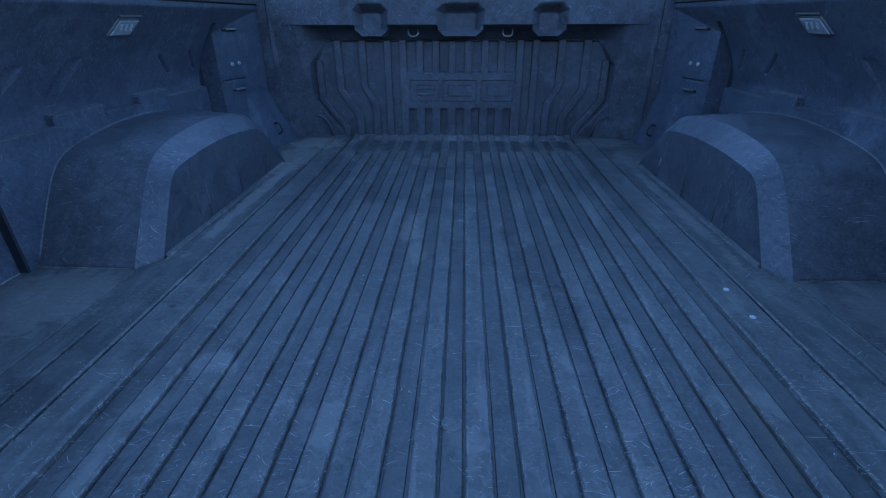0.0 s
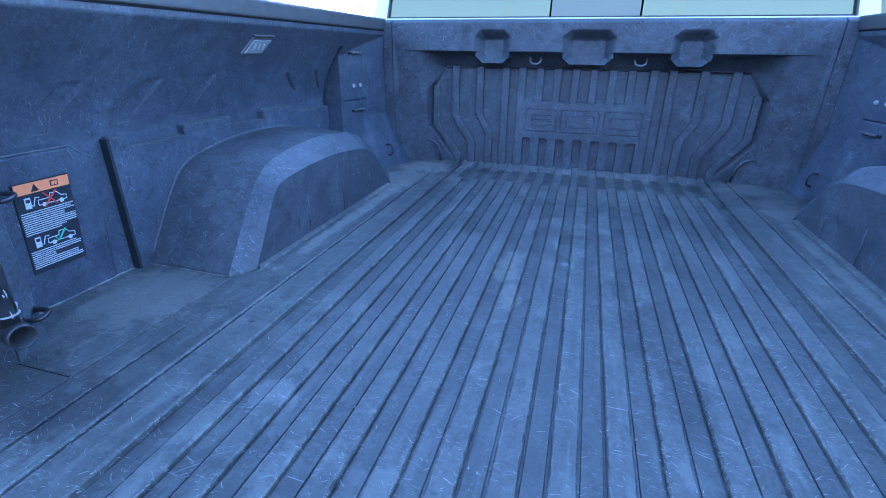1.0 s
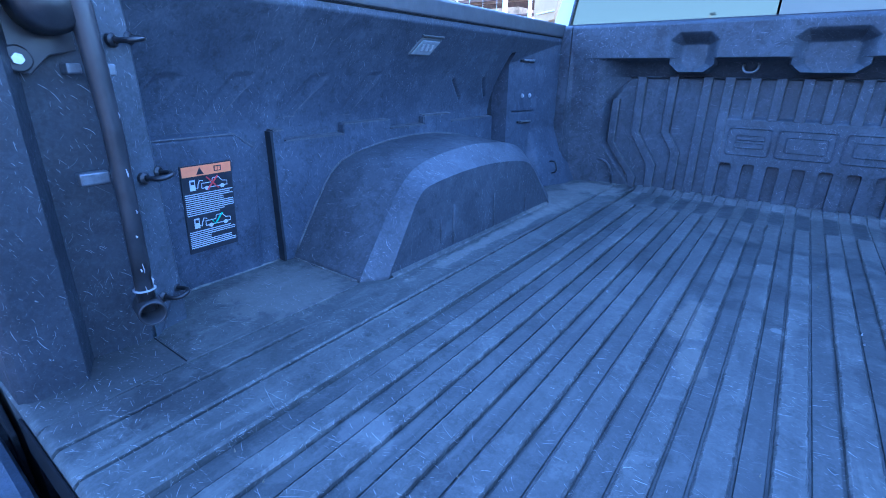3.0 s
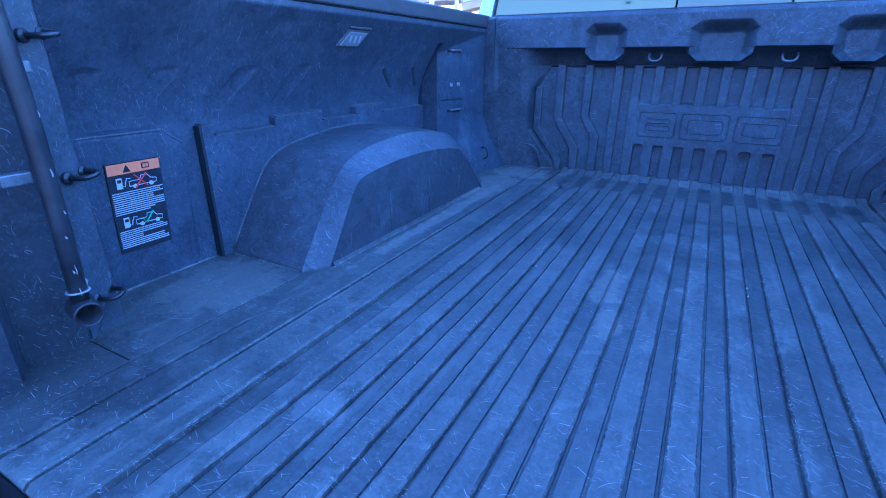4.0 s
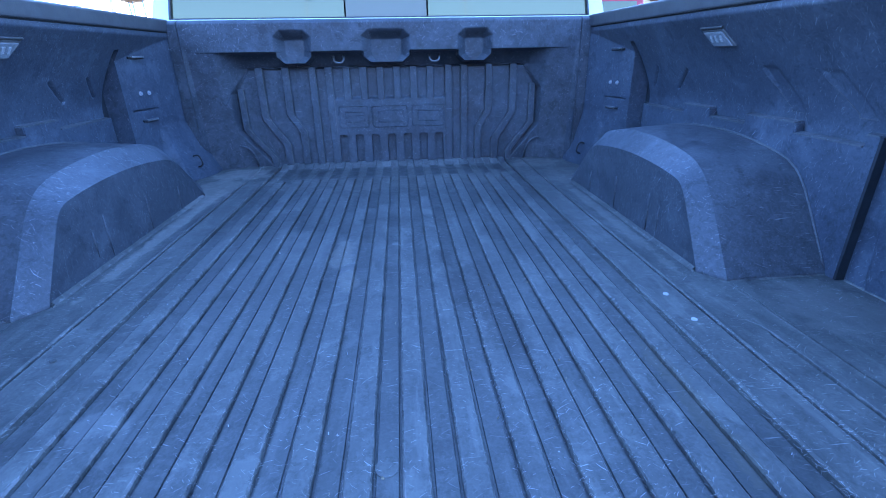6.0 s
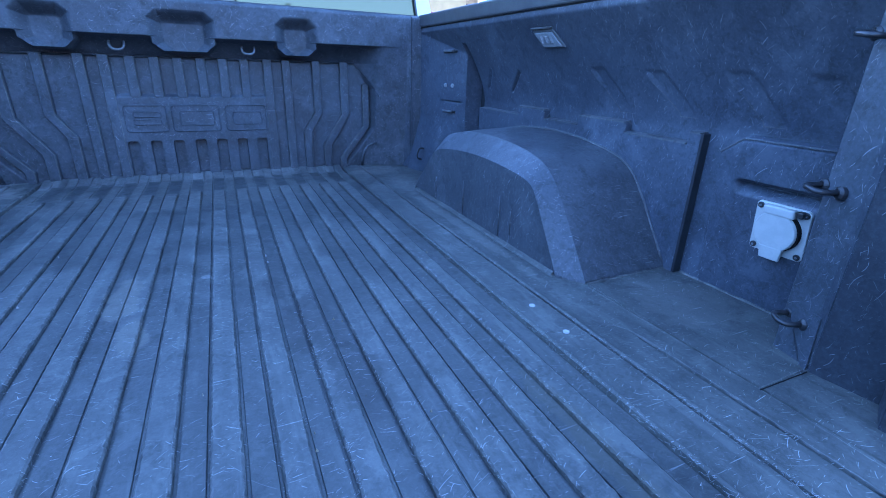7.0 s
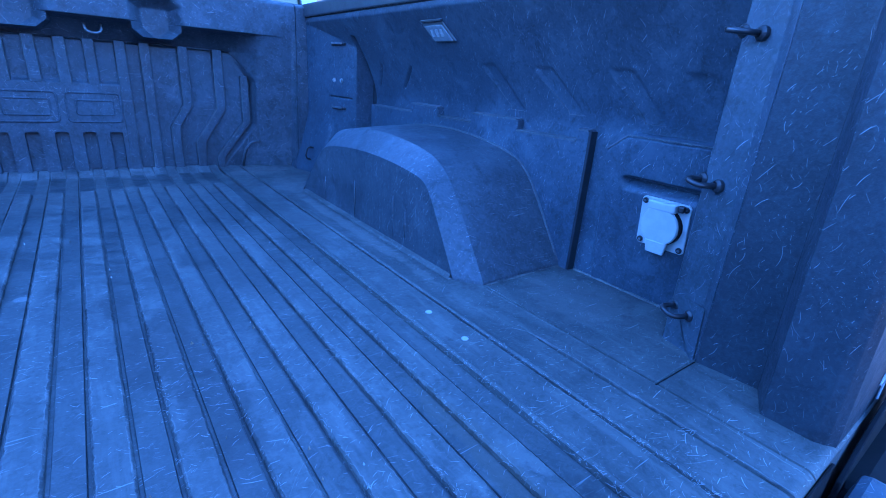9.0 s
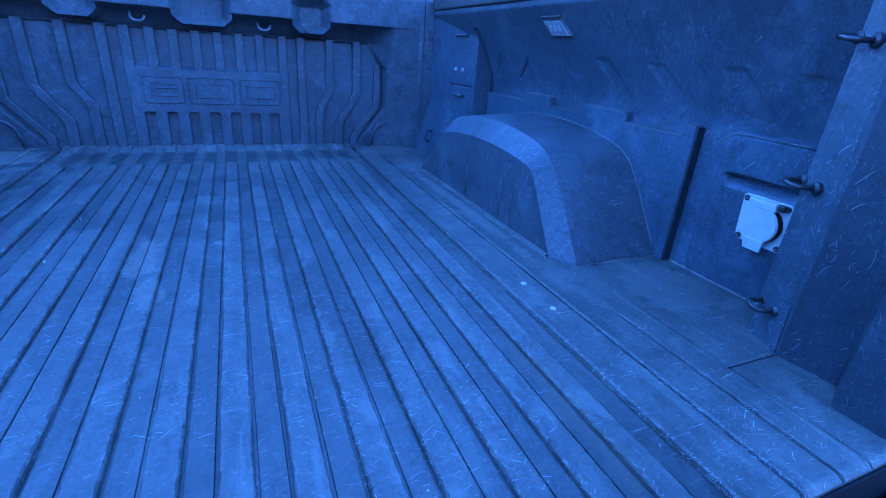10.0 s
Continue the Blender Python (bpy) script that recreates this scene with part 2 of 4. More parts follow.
m_galv = simple("galvanised_post", (0.40, 0.41, 0.42), 0.5, 0.5, 0.1, 10)
kg = Mat("tinted_glass", 0.02, 0.0, 0.5)
kg.b.inputs["IOR"].default_value = 1.9
kg.b.inputs["Specular Tint"].default_value = (1.0, 0.89, 0.50, 1)
m_glass = kg.color((0.080, 0.076, 0.050)).m
kg2 = Mat("slider_glass", 0.16, 0.0, 0.5)
kg2.b.inputs["IOR"].default_value = 1.4
kg2.b.inputs["Specular Tint"].default_value = (1.0, 0.93, 0.66, 1)
m_glass2 = kg2.color((0.185, 0.165, 0.125)).m


# ---------------------------------------------------------------- mesh helpers
def finish(ob, material, smooth=True):
    ob.data.materials.append(material)
    if smooth:
        ob.data.polygons.foreach_set("use_smooth", [True] * len(ob.data.polygons))
    return ob


def part(name, bm, material, parent=None, label="", smooth=False):
    me = bpy.data.meshes.new(name)
    bmesh.ops.recalc_face_normals(bm, faces=bm.faces[:])
    bm.to_mesh(me)
    bm.free()
    ob = finish(new(name, me), material, smooth)
    if parent:
        ob.parent = parent
    if label:
        tagged(ob, label)
    return ob


def thing(name, label, category, group="", kind="", at=(0, 0, 0)):
    ob = new(name)
    ob.empty_display_size = 0.05
    ob.location = at
    return tagged(ob, label, category, group, kind)


def box(x0, x1, y0, y1, z0, z1, bevel=0.0, seg=2, bm=None):
    bm = bm or bmesh.new()
    r = bmesh.ops.create_cube(bm, size=1.0)
    for v in r["verts"]:
        v.co = Vector((x0 + (v.co.x + 0.5) * (x1 - x0), y0 + (v.co.y + 0.5) * (y1 - y0), z0 + (v.co.z + 0.5) * (z1 - z0)))
    if bevel:
        es = list({e for v in r["verts"] for e in v.link_edges})
        bmesh.ops.bevel(bm, geom=es, offset=bevel, segments=seg, profile=0.5, affect="EDGES")
    return bm


def prism(poly, axis, a, b, bevel=0.0, seg=2):
    """A closed outline pulled along an axis from a to b; the outline lies in the other two axes, in order."""
    bm = bmesh.new()
    def at(p, d):
        q = [p[0], p[1]]
        q.insert("xyz".index(axis), d)
        return q
    f = bm.faces.new([bm.verts.new(at(p, a)) for p in poly])
    e = bmesh.ops.extrude_face_region(bm, geom=[f])
    for v in e["geom"]:
        if isinstance(v, bmesh.types.BMVert):
            v.co["xyz".index(axis)] = b
    if bevel:
        bmesh.ops.bevel(bm, geom=bm.edges[:], offset=bevel, segments=seg, profile=0.5, affect="EDGES", clamp_overlap=True)
    return bm


def tube(points, r, sides=12, bm=None, caps=True):
    """A round bar along a line of points; r is one radius or one for each point."""
    bm = bm or bmesh.new()
    pts = [Vector(p) for p in points]
    rs = r if isinstance(r, (list, tuple)) else [r] * len(pts)
    rings, up = [], None
    for i, p in enumerate(pts):
        d = (pts[min(i + 1, len(pts) - 1)] - pts[max(i - 1, 0)]).normalized()
        if up is None:
            up = d.orthogonal().normalized()
        up = (up - d * up.dot(d)).normalized()
        side = d.cross(up)
        rings.append([bm.verts.new(p + rs[i] * (math.cos(2 * math.pi * k / sides) * up + math.sin(2 * math.pi * k / sides) * side)) for k in range(sides)])
    for a, b in zip(rings, rings[1:]):
        for k in range(sides):
            bm.faces.new((a[k], a[(k + 1) % sides], b[(k + 1) % sides], b[k]))
    if caps:
        bm.faces.new(rings[0])
        bm.faces.new(rings[-1][::-1])
    return bm


def disc(centre, normal, r, h, sides=20, bm=None, bevel=0.0):
    c, n = Vector(centre), Vector(normal).normalized()
    rs = [r, r, r - bevel] if bevel else [r, r]
    ps = [c, c + n * (h - bevel), c + n * h] if bevel else [c, c + n * h]
    return tube(ps, rs, sides, bm)


def ss(a, b, x):
    t = np.clip((x - a) / (b - a), 0.0, 1.0)
    return t * t * (3 - 2 * t)


def sheet(name, us, vs, place, back, material):
    """A moulded sheet: place(U, V) gives points; the rim is pulled to back(U, V) and closed, so that the sheet is a solid."""
    U, V = np.meshgrid(us, vs, indexing="ij")
    P = np.stack(place(U, V), -1).reshape(-1, 3)
    nu, nv = len(us), len(vs)
    idx = np.arange(nu * nv).reshape(nu, nv)
    faces = np.stack((idx[:-1, :-1], idx[1:, :-1], idx[1:, 1:], idx[:-1, 1:]), -1).reshape(-1, 4).tolist()
    rim = list(idx[:, 0]) + list(idx[-1, 1:]) + list(idx[-2::-1, -1]) + list(idx[0, -2:0:-1])
    Q = np.stack(back(U, V), -1).reshape(-1, 3)[rim]
    n = len(rim)
    base = nu * nv
    for i in range(n):
        j = (i + 1) % n
        faces.append([int(rim[i]), base + i, base + j, int(rim[j])])
    faces.append([base + i for i in range(n)])
    me = bpy.data.meshes.new(name)
    me.from_pydata(np.vstack((P, Q)).tolist(), [], faces)
    me.update()
    bm = bmesh.new()
    bm.from_mesh(me)
    bmesh.ops.recalc_face_normals(bm, faces=bm.faces[:])
    bm.to_mesh(me)
    bm.free()
    return finish(new(name, me), material)


def sharpen(ob, angle=40):
    """Faces meeting at more than this angle keep a crisp edge."""
    bm = bmesh.new()
    bm.from_mesh(ob.data)
    for e in bm.edges:
        if len(e.link_faces) == 2 and e.calc_face_angle(0) > radians(angle):
            e.smooth = False
    bm.to_mesh(ob.data)
    bm.free()
    return ob


# ---------------------------------------------------------------- bed floor
REAR, FRONT = 0.470, 2.17
RIB_PITCH, RIB_FIRST, RIB_WIDE = 0.0631, 0.0157, 0.0315
CX = 0.004


def floor_z(x, y):
    a = np.abs(x - CX)
    z = np.where(a < 0.4566, -0.0052, 0.0)
    z = np.where(np.abs(a - 0.459) < 0.0022, -0.0085, z)
    z = z - 0.007 * (np.abs(a - 0.530) < 0.0022)
    z = z - 0.005 * (np.abs(a - 0.594) < 0.0026) * (y < 0.80)
    z = z - 0.003 * (np.abs(a - 0.645) < 0.0016) * (y < 0.95)
    for e in (0.4665, 0.5365):
        z = z + 0.0022 * ss(0.0030, 0.0008, np.abs(a - e))
    for k in range(7):
        z = z - 0.003 * (np.abs(a - (RIB_FIRST + RIB_PITCH * k - 0.0014)) < 0.0016)
        z = z - 0.0018 * (np.abs(a - (RIB_FIRST + RIB_PITCH * k + RIB_WIDE + 0.0014)) < 0.0016)
    # ahead of the ribs' ends the floor drops in line with them and the strips between climb to the wall
    for k in range(7):
        lane = (a > RIB_FIRST + RIB_PITCH * k - 0.0005) & (a < RIB_FIRST + RIB_PITCH * k + RIB_WIDE + 0.0005)
        z = np.where(lane, np.where(y > 1.89, -0.0078 + 0.0033 * ss(2.07, 2.12, y), z), z)
    z = np.where(a < 0.456, z + 0.012 * ss(2.09, 2.16, y), z) - 0.006 * np.clip((REAR + 0.010 - y) / 0.010, 0, 1) ** 2
    return z


fx = sorted({round(CX + s * v, 5) for s in (-1, 1) for v in
             [RIB_FIRST + RIB_PITCH * k + d for k in range(7) for d in (-0.0038, -0.0029, 0.0, 0.001, RIB_WIDE - 0.001, RIB_WIDE, RIB_WIDE + 0.0029, RIB_WIDE + 0.0038)] + [0.0, 0.2, 0.4, 0.4555, 0.4562, 0.4570, 0.4610, 0.4617, 0.4642, 0.4657, 0.4673, 0.4688, 0.4705, 0.48, 0.51, 0.5273, 0.5280, 0.5320, 0.5327, 0.5342, 0.5357, 0.5373, 0.5388, 0.5402, 0.56,
              0.5908, 0.5915, 0.5965, 0.5972, 0.62, 0.6430, 0.6436, 0.6464, 0.647, 0.67, 0.70, 0.75, 0.80, 0.86, 0.90]})
fy = [REAR, REAR + 0.002, REAR + 0.004, REAR + 0.007, REAR + 0.010, 0.49, 0.6, 0.79, 0.801, 1.0, 1.2, 1.4, 1.6, 1.8, 1.886, 1.892, 1.98, 2.05, 2.07, 2.085, 2.10, 2.115, 2.13, 2.145, 2.16, FRONT]
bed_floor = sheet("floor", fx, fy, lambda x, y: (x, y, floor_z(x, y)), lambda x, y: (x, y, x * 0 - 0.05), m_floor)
sharpen(bed_floor, 35)
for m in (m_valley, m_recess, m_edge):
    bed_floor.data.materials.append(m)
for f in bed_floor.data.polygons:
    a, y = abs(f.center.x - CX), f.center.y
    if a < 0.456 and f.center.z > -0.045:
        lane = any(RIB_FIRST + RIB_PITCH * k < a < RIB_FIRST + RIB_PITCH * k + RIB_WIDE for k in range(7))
        # shade-dark grooves and lanes; strip tips paler for facing the light
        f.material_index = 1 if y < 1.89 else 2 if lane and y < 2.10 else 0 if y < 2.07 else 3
tagged(bed_floor, "dusty dark ribbed composite floor of a pickup bed", "truck bed floor", kind="structure")


def floor_rib(x0, x1, y0, y1):
    bm = bmesh.new()
    rings = []
    n = 420
    for i in range(n + 1):
        y = y0 + (y1 - y0) * i / n
        lift = -0.0055 * max(0.0, (REAR + 0.010 - y) / 0.010) ** 2 + 0.0012 * ss(y1 - 0.05, y1 - 0.03, y) - 0.0070 * ss(y1 - 0.022, y1, y)
        p, q = (0.0009 * noise.noise((x * 50, y * 230, 1.0)) + 0.0004 * noise.noise((x * 40, y * 15, 4.0)) for x in (x0, x1))
        b, c = (0.0024 + 0.0014 * max(-0.6, noise.noise((x * 70, y * 150, 7.0))) for x in (x0, x1))
        e, f = (0.0010 + 0.0011 * max(-0.6, noise.noise((x * 60, y * 60, 11.0))) for x in (x0, x1))
        rings.append([bm.verts.new(v) for v in (
            (x0 + p, y, -0.02), (x0 + p + 0.0006, y, lift - b), (x0 + p + b, y, lift), (x0 + p + b + e, y, lift + 0.0003),
            (x1 + q - c - f, y, lift + 0.0003), (x1 + q - c, y, lift), (x1 + q - 0.0006, y, lift - c), (x1 + q, y, -0.02))])
    prof = range(8)
    for a, c in zip(rings, rings[1:]):
        for k in range(len(prof) - 1):
            f = bm.faces.new((a[k], a[k + 1], c[k + 1], c[k]))
            f.material_index = 1 if (k in (1, 2, 4, 5) and noise.noise((x0 * 90 + k, a[0].co.y * 45, 5.0)) > 0.0) or a[0].co.y > y1 - 0.018 + 0.012 * noise.noise((x0 * 30, 0.0, 3.0)) else 0
    bm.faces.new(rings[0]).material_index = 2
    bm.faces.new(rings[-1][::-1])
    return bm


for s in (-1, 1):
    for k in range(7):
        a = RIB_FIRST + RIB_PITCH * k
        w = RIB_WIDE
        lo, hi = sorted((CX + s * a, CX + s * (a + w)))
        strip = part("rib", floor_rib(lo, hi, REAR - 0.001, 1.922 + 0.016 * noise.noise((lo * 40, 3.0, 1.0))), m_rib, bed_floor)
        strip.data.materials.append(m_edge)
        # rib ends coloured black to go with the dark rear face
        strip.data.materials.append(m_rearblack)

# black strip added to make the floor's rear face read dark
part("rear_dark_strip", box(-0.70, 0.70, REAR - 0.004, REAR - 0.0005, -0.060, -0.0095, 0.001, 1), m_rearblack, bed_floor, "black strip added to darken the face under the rear edge")
for s in (-1, 1):
    a, b = sorted((s * 0.645, s * 0.744))
    part("panel_joint", box(a, b, 0.6378, 0.6396, -0.003, 0.0006, 0.0003, 1), m_dark, bed_floor)

# dust gathered along the joints between floor and walls
def dust_bead(points, seed):
    rg = random.Random(seed)
    pts, rad = [], []
    for a, b in zip(points, points[1:]):
        a, b = Vector(a), Vector(b)
        n = max(2, int((b - a).length / 0.012))
        for k in range(n):
            pts.append(a.lerp(b, k / n) + Vector((rg.uniform(-1, 1), rg.uniform(-1, 1), 0)) * 0.0008)
            rad.append(rg.uniform(0.0014, 0.0038))
    return tube(pts, rad, 6)


for s in (-1, 1):
    for q, pts in enumerate((((s * 0.864, 0.735, 0.0), (s * 0.866, 0.955, 0.0)), ((s * 0.86, 0.971, 0.0), (s * 0.66, 0.966, 0.0), (s * 0.613, 1.012, 0.0)),
                             ((s * 0.609, 1.015, 0.0), (s * 0.609, 1.73, 0.0)), ((s * 0.615, 1.75, 0.0), (s * 0.66, 1.815, 0.0)))):
        part("dust_bead", dust_bead(pts, 20 + q + (s > 0) * 7), m_edge, bed_floor, "pale dust along a joint", True)
def worn_edge(points, seed, low, high):
    """A scuffed lip: a thin uneven bead, mostly sunk in the floor."""
    rg = random.Random(seed)
    pts, rad = [], []
    for a, b in zip(points, points[1:]):
        a, b = Vector(a), Vector(b)
        n = max(2, int((b - a).length / 0.006))
        for k in range(n):
            r = rg.uniform(low, high) * (0.55 + 0.45 * math.sin(rg.uniform(0, 3.1)))
            pts.append(a.lerp(b, k / n) + Vector((rg.uniform(-1, 1) * 0.0007, 0, -0.68 * r)))
            rad.append(r)
    return tube(pts, rad, 6)


for s in (-1, 1):
    for q, (x, r) in enumerate(((0.4645, 0.0024), (0.5345, 0.0028), (0.5265, 0.0014))):
        part("worn_edge", worn_edge([(CX + s * x, 0.475, 0.0), (CX + s * x, 1.90, 0.0)], 60 + q + 5 * s, 0.0006, r), m_edge, bed_floor, "pale scuffed lip of a floor groove", True)
    bend = [(0.5985, 0.475), (0.5985, 0.79), (0.594, 0.815), (0.583, 0.832), (0.566, 0.839), (0.552, 0.836)]
    part("worn_edge", worn_edge([(CX + s * a, b, 0.0) for a, b in bend], 80 + s, 0.0010, 0.0026), m_edge, bed_floor, "pale scuffed lip of a floor groove", True)
    part("worn_edge", worn_edge([(s * 0.642, 0.955, 0.0), (s * 0.6455, 0.642, 0.0), (s * 0.640, 0.472, 0.0)], 84 + s, 0.0007, 0.0017), m_edge, bed_floor, "pale scuffed lip of a floor groove", True)
    part("worn_edge", worn_edge([(s * 0.6455, 0.6415, 0.001), (s * 0.744, 0.6435, 0.001)], 88 + s, 0.0007, 0.0016), m_edge, bed_floor, "pale scuffed lip of a floor groove", True)
part("dust_bead", dust_bead(((-0.70, 2.155, -0.001), (-0.3, 2.162, -0.001), (0.3, 2.162, -0.001), (0.70, 2.155, -0.001)), 31), m_edge, bed_floor, "pale dust along a joint", True)

# ---------------------------------------------------------------- front wall
POCKETS = ((-0.338, 0.066), (-0.004, 0.088), (0.325, 0.066))


def round_box(x, z, cx, cz, hx, hz, r):
    qx, qz = np.abs(x - cx) - hx + r, np.abs(z - cz) - hz + r
    return np.hypot(np.maximum(qx, 0), np.maximum(qz, 0)) + np.minimum(np.maximum(qx, qz), 0) - r


def front_y(x, z):
    a = np.abs(x)
    lowpart = np.clip((0.46 - z) / 0.46, 0, 1)
    y = 2.070 + lowpart * (0.045 * np.clip((0.722 - a) / 0.014, 0, 1) + 0.045 * np.clip((0.72 - a) / 0.14, 0, 1))
    # seam beside the corner post and a fine line along its strip
    y = y + 0.006 * (np.abs(a - 0.7215) < 0.0018)
    y = y + 0.025 * (np.abs(a - 0.7605) < 0.0022)
    # lower ribbed panel, its corners cut off
    d = np.maximum.reduce([z - 0.373, a - 0.592, (a - 0.592) * 0.80 - (z - 0.145) * 0.60, (a - 0.592) * 0.83 + (z - 0.285) * 0.56])
    y = y + (2.165 - y) * ss(0.005, -0.005, d)
    # plain plate below the short ribs
    d = np.maximum(np.abs(x + 0.002) - 0.2255, z - 0.258)
    y = y + (2.149 - y) * ss(0.004, -0.004, d)
    # deep slot under the top beam, running out in slanted facets at both ends
    foot = 0.372 - np.maximum(a - 0.53, 0) * 1.45
    e = np.maximum(z - 0.427, foot - z)
    deep = 2.074 + 0.096 * np.clip((0.428 - z) / 0.056, 0.0, 1.0) ** 0.5
    y = y + (deep - y) * ss(0.003, -0.003, e) * ss(0.625, 0.53, a)
    y = np.where(z > 0.427, y + (2.072 - y) * ss(0.427, 0.431, z) * ss(0.70, 0.64, a), y)
    # cups in the beam
    for cx, hx in POCKETS:
        up = np.where(z > 0.452, z - 0.481, 0.406 - z)
        d = np.maximum(round_box(x, z, cx, 0.443, hx + 0.002, 0.059, 0.026), (np.abs(x - cx) - hx) * 0.65 + up * 0.76)
        m = np.clip(-d / 0.036, 0, 1)
        m = 0.3 * m + 0.7 * m * m * (3 - 2 * m)
        rim = np.maximum(np.abs(x - cx) - hx - 0.002, (np.abs(x - cx) - hx) * 0.65 + (0.396 - z) * 0.76)
        hang = 2.076 + 0.038 * np.clip(-rim / 0.036, 0, 1)
        y = np.where(z < 0.429, y + (hang - y) * np.clip(-d / 0.006, 0, 1), y + (2.114 - y) * m)
    # rolled top edge
    y = y + 0.02 * ss(0.522, 0.535, z) ** 2
    # sunken slots at the foot
    for k in range(7):
        cx = -0.003 + (k - 3) * 0.0645
        y = y + 0.021 * ((np.abs(x - cx) < 0.0160) & (z < 0.1190 - 60 * np.maximum(np.abs(x - cx) - 0.006, 0) ** 2))
    return y


edges = [0.7580, 0.7585, 0.7625, 0.7630, 0.708, 0.7195, 0.7199, 0.7231, 0.7235] + [abs(-0.003 + (k - 3) * 0.0645 + q) for k in range(7) for q in (-0.0166, -0.0155, 0.0155, 0.0166)]
gx = np.unique(np.round(np.concatenate((np.linspace(-0.87, 0.87, 781), edges, -np.array(edges))), 5))
gz = np.unique(np.concatenate((np.linspace(-0.02, 0.535, 150), np.linspace(0.36, 0.51, 91), [0.1180, 0.1190, 0.4268, 0.4275, 0.429, 0.431])))
wall_front = sheet("wall_front", gx, gz, lambda x, z: (x, front_y(x, z), z), lambda x, z: (x, x * 0 + np.where(z > 0.46, 2.2305, 2.325), z), m_front)
sharpen(wall_front, 50)
tagged(wall_front, "dark moulded front wall of a pickup bed with three cups", "truck bed wall", kind="structure")


def wall_rib(path, w, h=0.0185):
    """A raised strip on the front panel, along a line of (x, z)."""
    bm = bmesh.new()
    rows = []
    for i, (x, z) in enumerate(path):
        x0, z0 = path[max(i - 1, 0)]
        x1, z1 = path[min(i + 1, len(path) - 1)]
        t = Vector((x1 - x0, z1 - z0)).normalized()
        n = Vector((t.y, -t.x))
        if n.x < 0:
            n = -n
        f = 1 / max(0.6, abs(n.x))
        rows.append([bm.verts.new((x + o * f, 2.170 - d, z)) for o, d in ((-w / 2, 0), (-w / 2 + 0.0008, h + 0.001), (-w / 2 + 0.003, h + 0.005), (w / 2 - 0.003, h + 0.005), (w / 2 - 0.0008, h + 0.001), (w / 2, 0))])
    for a, b in zip(rows, rows[1:]):
        for k in range(5):
            bm.faces.new((a[k], a[k + 1], b[k + 1], b[k])).material_index = 1 if k in (1, 3) else 0
    bm.faces.new(rows[0])
    bm.faces.new(rows[-1][::-1])
    return bm


for k in range(6):
    part("rib", wall_rib([(-0.003 + (k - 2.5) * 0.0645, 0.254), (-0.003 + (k - 2.5) * 0.0645, 0.372)], 0.029), m_front, wall_front).data.materials.append(m_edge)
for s in (-1, 1):
    for x, w in ((0.231, 0.03), (0.292, 0.029)):
        part("rib", wall_rib([(s * x, 0.0), (s * x, 0.374)], w), m_front, wall_front).data.materials.append(m_edge)
    part("rib", wall_rib([(s * 0.350, 0.0), (s * 0.350, 0.135), (s * 0.392, 0.20), (s * 0.392, 0.374)], 0.029), m_front, wall_front).data.materials.append(m_edge)
    part("rib", wall_rib([(s * 0.420, 0.0), (s * 0.420, 0.085), (s * 0.490, 0.192), (s * 0.490, 0.374)], 0.030), m_front, wall_front).data.materials.append(m_edge)
    part("rib", wall_rib([(s * 0.478, 0.0), (s * 0.478, 0.035), (s * 0.568, 0.150), (s * 0.568, 0.30)], 0.024), m_front, wall_front).data.materials.append(m_edge)


for s in (-1, 1):
    arc = [(0.606, 0.088), (0.590, 0.087), (0.574, 0.079), (0.561, 0.064), (0.553, 0.042), (0.549, 0.0)]
    line = [(s * x, float(front_y(np.array(s * x), np.array(z))) - 0.001, z) for x, z in arc]
    part("arched_rib", tube(line, [0.002, 0.0042, 0.005, 0.005, 0.005, 0.005], 8), m_front, wall_front, "", True)


def frame_bar(x0, x1, z0, z1, r=0.010, thick=0.0030):
    """A raised bead round a plain rectangle with rounded corners."""
    pts = []
    for cx, cz, a0 in ((x1 - r, z1 - r, 0), (x0 + r, z1 - r, 90), (x0 + r, z0 + r, 180), (x1 - r, z0 + r, 270)):
        for q in range(5):
            g = radians(a0 + 22.5 * q)
            pts.append((cx + r * math.cos(g), 2.1484, cz + r * math.sin(g)))
    return tube(pts + pts[:2], thick, 8, caps=False)


for x0, x1, inner in ((-0.205, -0.090, ((0.170, 0.186), (0.194, 0.208))), (-0.074, 0.064, ((0.166, 0.210),)), (0.084, 0.212, ((0.168, 0.208),))):
    mark = part("emblem", frame_bar(x0, x1, 0.148, 0.229), m_front, wall_front, "raised plain frame moulded in the wall", True)
    for z0, z1 in inner:
        part("inner_bead", frame_bar(x0 + 0.022, x1 - 0.016, z0, z1, 0.006, 0.0025), m_front, mark, "", True)

# ---------------------------------------------------------------- side walls
def steps(y, rows, soft=0.004):
    out = y * 0
    for a, b, v in rows:
        out = np.where((y >= a) & (y < b), v, out)
    return out


def seg_mask(y, z, y0, z0, y1, z1, half, soft=0.006):
    dy, dz = y1 - y0, z1 - z0
    t = np.clip(((y - y0) * dy + (z - z0) * dz) / (dy * dy + dz * dz), 0, 1)
    return ss(half + soft, half - soft, np.hypot(y - y0 - t * dy, z - z0 - t * dz))


# slanting pressed-in strips: their top and bottom ends
STRIPS = ((1.220, 0.375, 1.151, 0.289), (1.066, 0.372, 0.995, 0.294), (0.896, 0.373, 0.837, 0.294), (0.771, 0.370, 0.712, 0.294))


